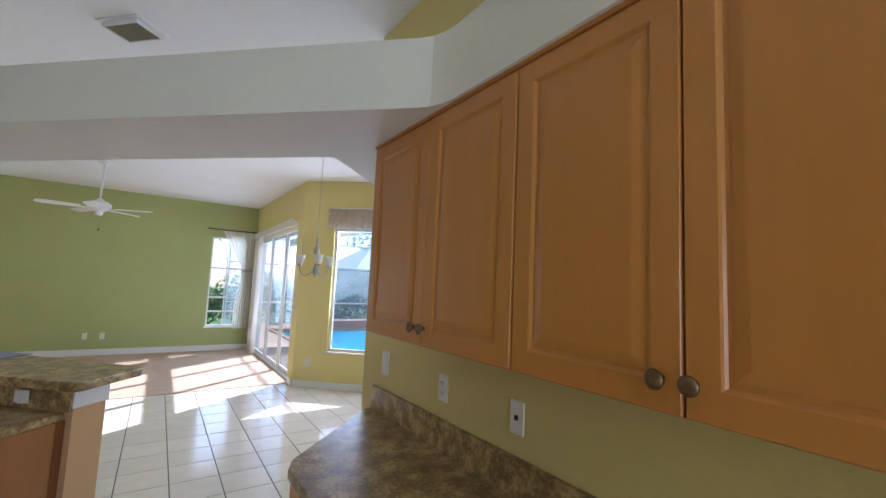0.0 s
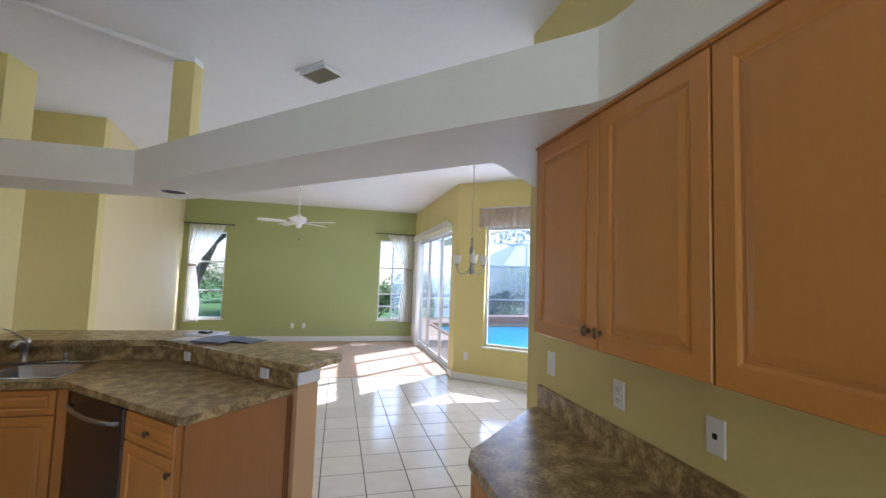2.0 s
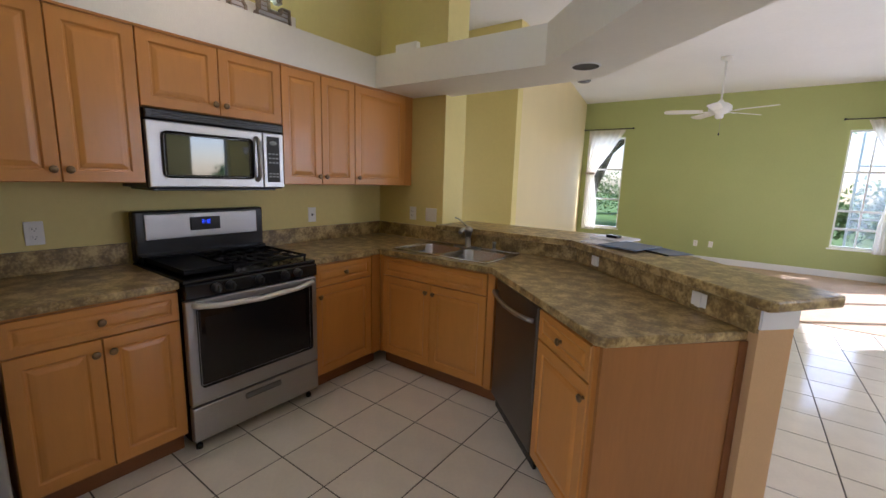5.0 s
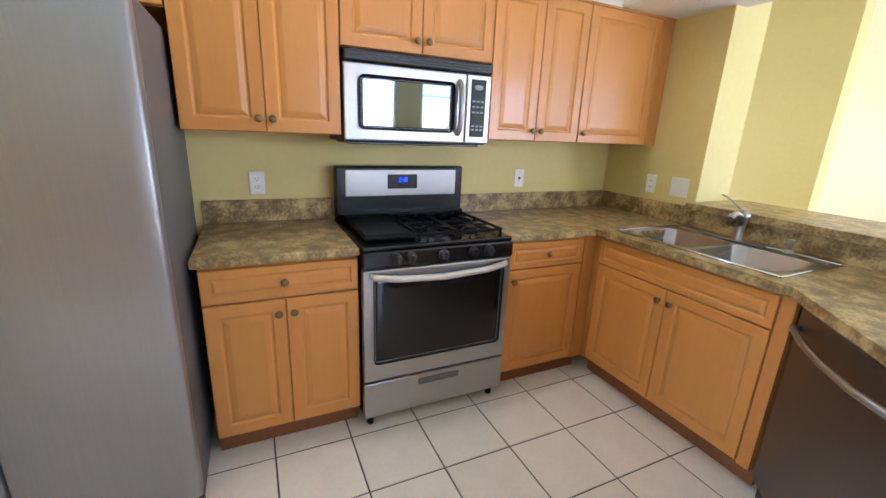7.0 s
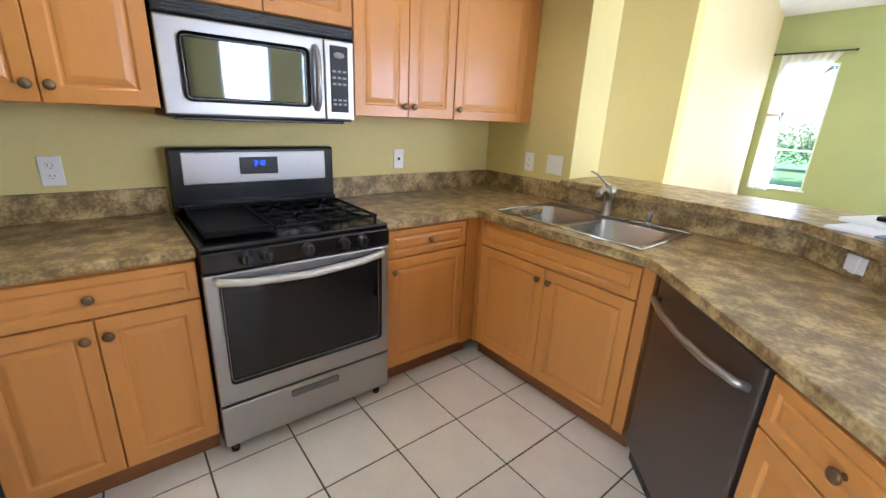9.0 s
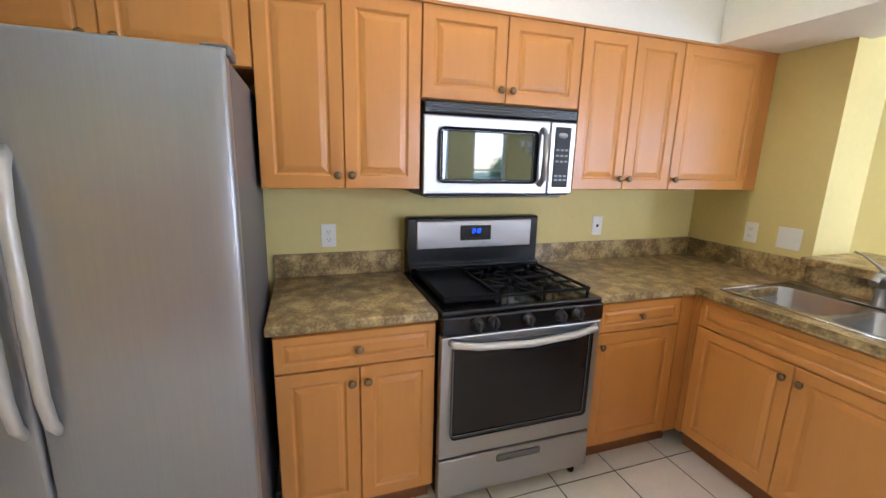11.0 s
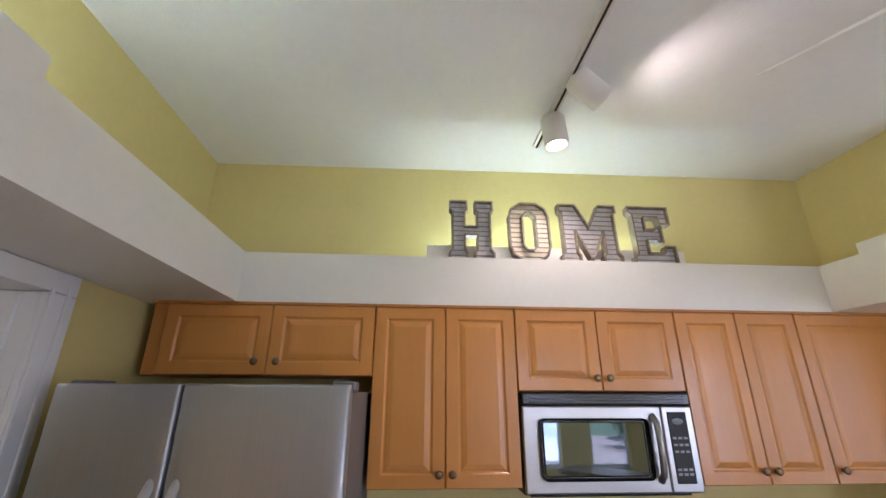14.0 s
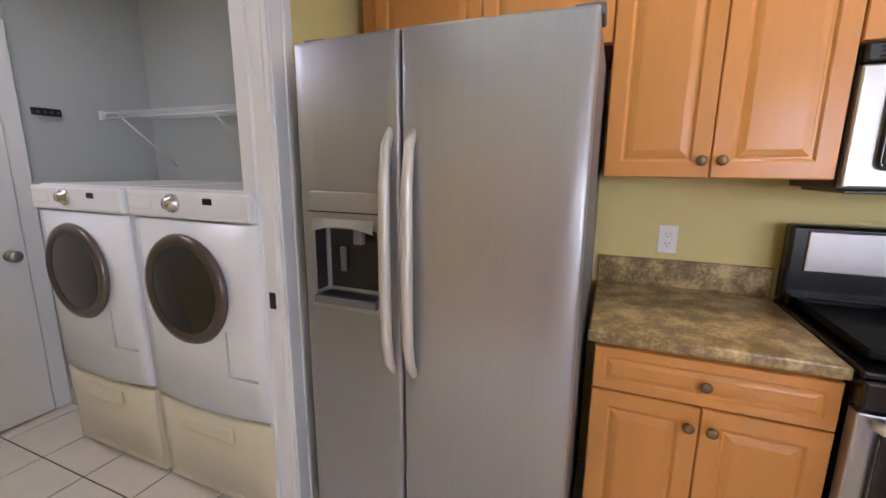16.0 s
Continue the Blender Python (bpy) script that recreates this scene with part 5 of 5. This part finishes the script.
def drape(name, m, w, z0, z1, tie, side, label, depth=0.05, top=0.95):
    """A tied-back sheer; side -1 gathers to the low-x side."""
    t = thing(name, m, label, "curtain", "curtains")
    bm = bmesh.new()
    nu, nv = 44, 40
    rows = []
    for j in range(nv + 1):
        v = j / nv
        z = z1 + (z0 - z1) * v
        tz = (z1 - tie) / (z1 - z0)
        wide = top - (top - 0.22) * (v / tz) ** 1.1 if v < tz else 0.22 + 0.16 * min(1, (v - tz) / (1 - tz) * 1.6)
        row = []
        for i in range(nu + 1):
            u = i / nu
            x = u * w * wide if side < 0 else w - (1 - u) * w * wide
            sag = 0.0
            y = -0.02 - depth * (0.5 + 0.5 * math.sin(u * 2 * math.pi * 7 + v * 1.5)) * (0.6 + 0.4 * v)
            row.append(bm.verts.new((x, y, z - sag)))
        rows.append(row)
    for a, b in zip(rows, rows[1:]):
        for i in range(nu):
            bm.faces.new((a[i], a[i + 1], b[i + 1], b[i])).smooth = True
    part("panel", bm, M_SHEER, t)
    part("rod", T([(-0.09, -0.045, z1 + 0.02), (w + 0.09, -0.045, z1 + 0.02)], 0.010, n=10), M_DARKFRAME, t)
    for x in (-0.10, w + 0.10):
        part("finial", L([(0, -0.02), (0.018, -0.01), (0.018, 0.01), (0, 0.02)], pose(x, -0.045, z1 + 0.02, 0, 90)), M_DARKFRAME, t)
        part("bracket", B(x * 0.97 - 0.006, x * 0.97 + 0.006, -0.045, -0.001, z1 + 0.012, z1 + 0.028), M_DARKFRAME, t)
    tx = w * 0.11 if side < 0 else w * 0.89
    part("tieback", B(tx - w * 0.14, tx + w * 0.14, -0.078, -0.012, tie - 0.02, tie + 0.02, bevel=0.01), M_VALANCE, t)


drape("curtain", pose(-3.02, 10.1, 0), 0.78, 0.44, 2.56, 1.66, -1, "white sheer curtain tied back beside the cream wall")
drape("curtain", pose(1.12, 10.1, 0), 0.80, 0.46, 2.56, 1.72, 1, "white sheer curtain tied back beside the sliding doors", top=0.78)

# sliding doors: local x from south to north would face the room from the west
t = thing("sliding_door", pose(1.98, SL1, 0, 0, 0, -90), "white aluminium sliding glass doors to the pool", "sliding door")
t["kind"] = "structure"
wd = SL1 - SL0
fr = bmesh.new()
for b in ((0, 0.04, 0, 2.42), (wd - 0.04, wd, 0, 2.42), (0.04, wd - 0.04, 2.38, 2.42), (0.04, wd - 0.04, -0.011, 0.022)):
    box(fr, b[0], b[1], 0.03, 0.13, b[2], b[3], bevel=0.003)
part("outer_frame", fr, M_ALU, t)
pw = (wd - 0.08) / 3
for i in range(3):
    x0 = 0.04 + pw * i
    yy = 0.045 + 0.025 * i
    fr = bmesh.new()
    for b in ((x0, x0 + 0.055, 0.024, 2.378), (x0 + pw - 0.055 + 0.03, x0 + pw + 0.03 if i < 2 else x0 + pw, 0.024, 2.378), (x0 + 0.055, x0 + pw - 0.03, 0.024, 0.10), (x0 + 0.055, x0 + pw - 0.03, 2.32, 2.378)):
        if b[1] > b[0]:
            box(fr, b[0], min(b[1], wd - 0.041), yy, yy + 0.022, b[2], b[3], bevel=0.002)
    pf = part("door_frame", fr, M_ALU, t)
    g = part("pane", B(x0 + 0.055, x0 + pw - 0.03, yy + 0.009, yy + 0.012, 0.10, 2.32), M_GLASS, pf)
    g.visible_shadow = False
t2 = thing("vertical_blind", pose(1.98, SL1 + 0.05, 0, 0, 0, -90), "white vertical blinds stacked beside the sliding doors", "vertical blind")
part("head_rail", B(-0.02, wd + 0.05, -0.075, -0.002, 2.44, 2.50, bevel=0.004), M_ALU, t2)
part("valance", B(-0.03, wd + 0.06, -0.10, -0.077, 2.41, 2.53, bevel=0.003), M_SHEER, t2)
bl = B(-0.0008, 0.0008, -0.044, 0.044, 0.03, 2.435)
first = part("blind_slat", bl, M_SHEER, t2)
first.matrix_local = pose(0.02, -0.05, 0, 0, 0, 12)
for i in range(1, 22):
    o = new("blind_slat", first.data)
    o.parent = t2
    o.matrix_local = pose(0.02 + i * 0.021, -0.05, 0, 0, 0, 12 + 3 * math.sin(i * 1.7))

# bay window valance and blind
t = thing("window_valance", pose(bm_.x, bm_.y, 0, 0, 0, BAY_ANG), "gathered beige patterned valance over the bay window", "valance")
bm = bmesh.new()
nu, nv = 60, 8
ww = WN1 - WN0 + 0.16
rows = []
for j in range(nv + 1):
    v = j / nv
    row = []
    for i in range(nu + 1):
        u = i / nu
        row.append(bm.verts.new((-0.08 + ww * u, -0.03 - 0.02 * (1 + math.sin(u * 60 + v * 2)) * (0.5 + v * 0.5), 2.66 - 0.29 * v + (0.012 * math.cos(u * 42) if j == nv else 0))))
    rows.append(row)
for a, b in zip(rows, rows[1:]):
    for i in range(nu):
        bm.faces.new((a[i], a[i + 1], b[i + 1], b[i])).smooth = True
part("cloth", bm, M_VALANCE, t)
part("rod", T([(-0.09, -0.03, 2.665), (ww - 0.07, -0.03, 2.665)], 0.012, n=8), M_TRIM, t)
t = thing("raised_blind", pose(bm_.x, bm_.y, 0, 0, 0, BAY_ANG), "white mini blind raised to the window head", "window blind")
part("head_rail", B(0.02, WN1 - WN0 - 0.02, 0.015, 0.055, 2.36, 2.415, bevel=0.003), M_ALU, t)
part("slat_stack", B(0.02, WN1 - WN0 - 0.02, 0.018, 0.052, 2.325, 2.358, bevel=0.003), M_ALU, t)

# ceiling fan
fz = ceil_z(0, 7.45)
t = thing("ceiling_fan", pose(-0.54, 7.45, fz + 0.10), "white five-blade ceiling fan at rest", "ceiling fan")
part("canopy", L([(0, -0.10), (0.07, -0.10), (0.062, -0.13), (0.03, -0.155), (0.0, -0.155)]), M_TRIM, t)
part("downrod", T([(0, 0, -0.15), (0, 0, -0.66)], 0.013, n=10), M_TRIM, t)
part("motor", L([(0, -0.62), (0.03, -0.64), (0.04, -0.66), (0.10, -0.68), (0.135, -0.715), (0.135, -0.765), (0.09, -0.80), (0.05, -0.815), (0.05, -0.85), (0.035, -0.87), (0, -0.872)], n=28), M_TRIM, t)
for k in range(5):
    a = -22 + 72 * k
    bm = bmesh.new()
    prism(bm, [(0.20, -0.05), (0.30, -0.062), (0.58, -0.07), (0.64, -0.05), (0.655, 0.0), (0.64, 0.05), (0.58, 0.07), (0.30, 0.062), (0.20, 0.05)], -0.004, 0.004)
    b = part("blade", bm, M_TRIM, t)
    b.matrix_local = pose(0, 0, -0.775, 0, 0, a) @ pose(0, 0, 0, 12)
    ir = part("blade_iron", B(0.10, 0.25, -0.015, 0.015, -0.012, -0.005, bevel=0.002), M_TRIM, b)
part("pull_chain", T([(0.02, 0, -0.87), (0.02, 0, -1.06)], 0.0025, n=6), M_NICKEL, t)
part("chain_fob", L([(0, -0.02), (0.01, -0.01), (0.008, 0.015), (0, 0.02)], pose(0.02, 0, -1.07)), M_DARKFRAME, t)

# chandelier
czz = ceil_z(0, 4.5)
t = thing("chandelier", pose(1.61, 4.5, czz + 0.07), "nickel chandelier with frosted glass shades on a chain", "chandelier")
part("canopy", L([(0, -0.07), (0.065, -0.07), (0.055, -0.09), (0.02, -0.105), (0, -0.105)]), M_NICKEL, t)
bm = bmesh.new()
for k in range(2, 34):
    zc = -0.05 - k * 0.031
    for s in range(8):
        a0, a1 = s * math.pi / 4, (s + 1) * math.pi / 4
        q0 = Vector((0.009 * math.cos(a0), 0, 0.018 * math.sin(a0)))
        q1 = Vector((0.009 * math.cos(a1), 0, 0.018 * math.sin(a1)))
        if k % 2:
            q0, q1 = Vector((0, q0.x, q0.z)), Vector((0, q1.x, q1.z))
        tube(bm, [q0 + Vector((0, 0, zc)), q1 + Vector((0, 0, zc))], 0.0016, n=4)
part("chain", bm, M_NICKEL, t)
part("column", L([(0, -1.10), (0.012, -1.11), (0.012, -1.20), (0.026, -1.23), (0.03, -1.27), (0.014, -1.31), (0.014, -1.42), (0.028, -1.45), (0.028, -1.49), (0.0, -1.54)]), M_NICKEL, t)
for k in range(3):
    a = radians(20 + 120 * k)
    c, s = math.cos(a), math.sin(a)
    pts = [(r * c, r * s, z) for r, z in ((0.02, -1.46), (0.06, -1.51), (0.12, -1.525), (0.155, -1.50), (0.178, -1.45), (0.178, -1.42))]
    ar = part("arm", T(pts, 0.006, n=8), M_NICKEL, t)
    part("shade", L([(0.022, 0.0), (0.036, 0.012), (0.046, 0.04), (0.052, 0.085), (0.060, 0.115), (0.057, 0.115), (0.049, 0.085), (0.042, 0.04), (0.030, 0.014), (0.0, 0.010)], pose(0.178 * c, 0.178 * s, -1.405) @ Matrix.Scale(0.86, 4), n=24), M_FROST, ar, "frosted glass bell shade")
    part("cup", L([(0, -0.02), (0.024, -0.015), (0.026, 0.0), (0, 0.001)], pose(0.178 * c, 0.178 * s, -1.405)), M_NICKEL, ar)

for x, y, a in ((-0.80, 10.1, 0), (-0.55, 10.1, 0)):
    wall_plate(pose(x, y, 0.36, 0, 0, a), "outlet", "white outlet low on the green wall")
q = BAY_A + BAY_DIR * 0.22
wall_plate(pose(q.x, q.y, 0.36, 0, 0, BAY_ANG), "outlet", "white outlet low on the angled yellow wall")

# baseboards
solid("baseboard", B(-3.12, 1.97, 10.083, 10.0985, 0.006, 0.12, bevel=0.004), M_TRIM, kind="structure")
solid("baseboard", B(1.963, 1.9785, 9.72, 10.08, 0.006, 0.12, bevel=0.004), M_TRIM, kind="structure")
solid("baseboard", B(1.963, 1.9785, 6.43, 6.70, 0.0, 0.10, bevel=0.004), M_TRIM, kind="structure")
ob = solid("baseboard", B(0.01, bay_len, -0.0165, -0.001, 0.0, 0.10, bevel=0.004), M_TRIM, kind="structure")
ob.matrix_world = pose(BAY_A.x, BAY_A.y, 0, 0, 0, BAY_ANG)

# ---- outside ----
for b in ((2.14, 16, 4.0, 8.3), (2.14, 3.4, 8.3, 14.2), (12.0, 16, 8.3, 14.2), (2.14, 16, 14.2, 16.4)):
    solid("pool_deck", B(*b, -0.28, -0.06), M_DECK, kind="structure")
solid("pool_water", B(3.4, 12.0, 8.3, 14.2, -0.3, -0.15), M_WATER, "turquoise swimming pool water", kind="structure")
bm = bmesh.new()
for b in ((3.25, 3.4, 8.15, 14.35), (12.0, 12.15, 8.15, 14.35), (3.4, 12.0, 8.15, 8.3), (3.4, 12.0, 14.2, 14.35)):
    box(bm, *b, -0.059, -0.03, bevel=0.006)
box(bm, 5.0, 11.5, 14.36, 14.9, -0.059, 0.2, bevel=0.01)
solid("pool_coping", bm, M_COPING, "red-brown pool coping", kind="structure")
t = thing("pool_cage", pose(2.2, 16.2, -0.06), "white aluminium pool cage frame", "pool cage")
for i in range(8):
    part("post", B(i * 1.9, i * 1.9 + 0.05, 0, 0.05, 0, 3.1), M_ALU, t)
for z in (0.75, 2.15, 3.1):
    part("beam", B(0, 13.4, 0.005, 0.045, z, z + 0.05), M_ALU, t)
for i in range(7):
    part("roof_beam", T([(i * 2.2, 0, 3.12), (i * 2.2, -3.6, 4.5), (i * 2.2, -7.8, 4.5)], 0.028, n=4), M_ALU, t)
for i in range(4):
    part("side_post", B(13.4, 13.45, -i * 2.4 - 0.05, -i * 2.4, 0, 3.1), M_ALU, t)
part("side_beam", B(13.405, 13.445, -8.0, 0, 0.75, 0.80), M_ALU, t)
part("side_beam", B(13.405, 13.445, -8.0, 0, 3.1, 3.15), M_ALU, t)
for i in range(7):
    a, b = i * 1.9 + 0.06, i * 1.9 + 1.89
    for z0, z1 in ((0.02, 0.74), (0.81, 2.14), (2.21, 3.09)):
        part("screen_panel", B(a, b, 0.022, 0.026, z0, z1), M_SCREEN, t)
bm = bmesh.new()
bm.faces.new([bm.verts.new(c) for c in ((0, 0, 3.16), (13.4, 0, 3.16), (13.4, -3.55, 4.53), (0, -3.55, 4.53))])
part("roof_screen", bm, M_SCREEN, t)
rng = random.Random(4)


def leaves(bm, c, r, n, size):
    for _ in range(n):
        while True:
            p = Vector((rng.uniform(-1, 1), rng.uniform(-1, 1), rng.uniform(-1, 1)))
            if 0.35 < p.length < 1:
                break
        p = Vector((c[0] + p.x * r[0], c[1] + p.y * r[1], c[2] + p.z * r[2]))
        a, b = Vector((rng.gauss(0, 1), rng.gauss(0, 1), rng.gauss(0, 1))).normalized(), Vector((rng.gauss(0, 1), rng.gauss(0, 1), rng.gauss(0, 1))).normalized()
        s = size * rng.uniform(0.6, 1.4)
        b = a.cross(b).normalized()
        bm.faces.new([bm.verts.new(q) for q in (p - a * s, p - b * s * 0.45, p + a * s, p + b * s * 0.45)])


for i, (x, y, h, w, m) in enumerate([(1.0, 17.6, 1.1, 1.6, M_LEAF), (3.5, 17.4, 1.3, 1.7, M_LEAF2), (6.0, 17.8, 1.2, 1.8, M_LEAF), (8.4, 17.5, 1.5, 1.7, M_LEAF2), (10.8, 17.8, 1.2, 1.8, M_LEAF), (13.5, 17.5, 1.4, 1.9, M_LEAF2), (16.2, 15.5, 1.4, 1.8, M_LEAF), (-1.2, 18.5, 1.0, 1.5, M_LEAF2), (16.5, 11.5, 1.5, 1.7, M_LEAF2), (16.8, 7.5, 1.4, 1.7, M_LEAF), (-4.5, 27.0, 1.3, 2.2, M_LEAF2), (-7.5, 26.0, 1.5, 2.2, M_LEAF), (-10.5, 25.5, 1.5, 2.2, M_LEAF2), (-2.0, 27.5, 1.4, 2.2, M_LEAF), (-13.5, 24.0, 1.6, 2.2, M_LEAF)]):
    t = thing("garden_bush", pose(x, y, -0.25), "dense green garden bush beyond the pool cage", "bush", "garden bushes")
    bm = bmesh.new()
    for k in range(7):
        leaves(bm, (rng.uniform(-w * 0.6, w * 0.6), rng.uniform(-0.5, 0.5), h * rng.uniform(0.45, 1.1)), (w * 0.55, 0.6, h * 0.6), 420, 0.085)
    part("foliage", bm, m, t)
    part("stem", T([(0, 0, 0), (0.05, 0.02, h)], [0.05, 0.02], n=6), M_BARK, t)


def tree(x, y, h, r, lean, label):
    t = thing("tree", pose(x, y, -0.25), label, "tree", "garden trees")
    part("trunk", T([(0, 0, 0), (lean * 0.3, 0, h * 0.3), (lean * 0.75, 0.1, h * 0.6), (lean, 0, h * 0.85)], [0.2, 0.16, 0.13, 0.07], n=12), M_BARK, t)
    for k in range(6):
        a = k * 1.05
        part("limb", T([(lean * 0.6, 0.05, h * 0.5), (lean * 0.6 + math.cos(a) * r * 0.5, math.sin(a) * r * 0.5, h * 0.72), (lean * 0.6 + math.cos(a) * r * 0.85, math.sin(a) * r * 0.85, h * 0.85)], [0.08, 0.05, 0.02], n=7), M_BARK, t)
    bm = bmesh.new()
    for k in range(14):
        a, d = rng.uniform(0, 6.28), rng.uniform(0, r)
        leaves(bm, (lean + math.cos(a) * d, math.sin(a) * d, h * rng.uniform(0.62, 1.05)), (r * 0.42, r * 0.42, r * 0.3), 420, 0.12)
    part("crown", bm, M_LEAF, t)


tree(-5.2, 17.0, 5.5, 2.6, 1.3, "leaning shade tree on the lawn")
tree(-9.0, 21.0, 7.0, 3.2, 0.3, "large tree at the lawn's edge")
tree(1.5, 23.0, 7.0, 3.0, -0.4, "large tree behind the bushes")
tree(14.5, 26.0, 8.0, 3.4, 0.4, "large tree beside the neighbouring house")
t = thing("neighbour_house", pose(20.5, 31, -0.25), "single-storey stucco house with grey tiled roof", "house")
part("house_wall", B(-7, 7, 0, 8, 0, 3.0), M_STUCCO, t)
bm = bmesh.new()
v = [bm.verts.new(c) for c in ((-7.8, -0.8, 2.9), (7.8, -0.8, 2.9), (7.8, 8.8, 2.9), (-7.8, 8.8, 2.9), (-4, 4, 5.6), (4, 4, 5.6))]
for f in ((0, 1, 5, 4), (1, 2, 5), (2, 3, 4, 5), (3, 0, 4), (3, 2, 1, 0)):
    bm.faces.new([v[i] for i in f])
part("house_roof", bm, M_ROOF, t)
for x in (-5, -1.5, 2.5):
    wn_ = part("house_window", B(x, x + 1.5, -0.04, -0.005, 1.0, 2.2), M_ALU, t)
    part("pane", B(x + 0.08, x + 1.42, -0.05, -0.041, 1.08, 2.12), M_GLASSDARK, wn_)
# ---- floor tiles ----
TP, TX0, TY0 = 0.333, -2.235, 1.832
tile_mesh = None
count = 0
rest = bmesh.new()
for i in range(-3, 18):
    for j in range(-12, 15):
        x0, y0 = TX0 + TP * i, TY0 + TP * j
        x1, y1 = x0 + TP, min(y0 + TP, TY)
        if x0 > 3.45 or y0 > TY - 0.05:
            continue
        full = y1 - y0 > TP - 0.01
        cx, cy = x0 + TP / 2, y0 + TP / 2
        near = full and -2.4 < cx < 1.9 and 0.2 < cy < 6.6 and not (cx > 0.7 and cy < 2.2) and count < 300
        if near:
            if tile_mesh is None:
                bm = bmesh.new()
                h = TP / 2 - 0.0036
                box(bm, -h, h, -h, h, -0.003, 0.0)
                bmesh.ops.bevel(bm, geom=[e for e in bm.edges if e.verts[0].co.z > -0.001 and e.verts[1].co.z > -0.001], offset=0.0018, segments=2, affect="EDGES", profile=0.5)
                tile_mesh = bpy.data.meshes.new("tile")
                bm.to_mesh(tile_mesh)
                bm.free()
                tile_mesh.materials.append(M_TILE)
            o = new("tile", tile_mesh)
            o.location = (cx, cy, 0)
            o.parent = tile_bed
            count += 1
        else:
            box(rest, x0 + 0.0036, x1 - 0.0036, y0 + 0.0036, y1 - 0.0036, -0.003, 0.0)
tagged(part("tiles_beyond", rest, M_TILE, tile_bed), kind="stuff")
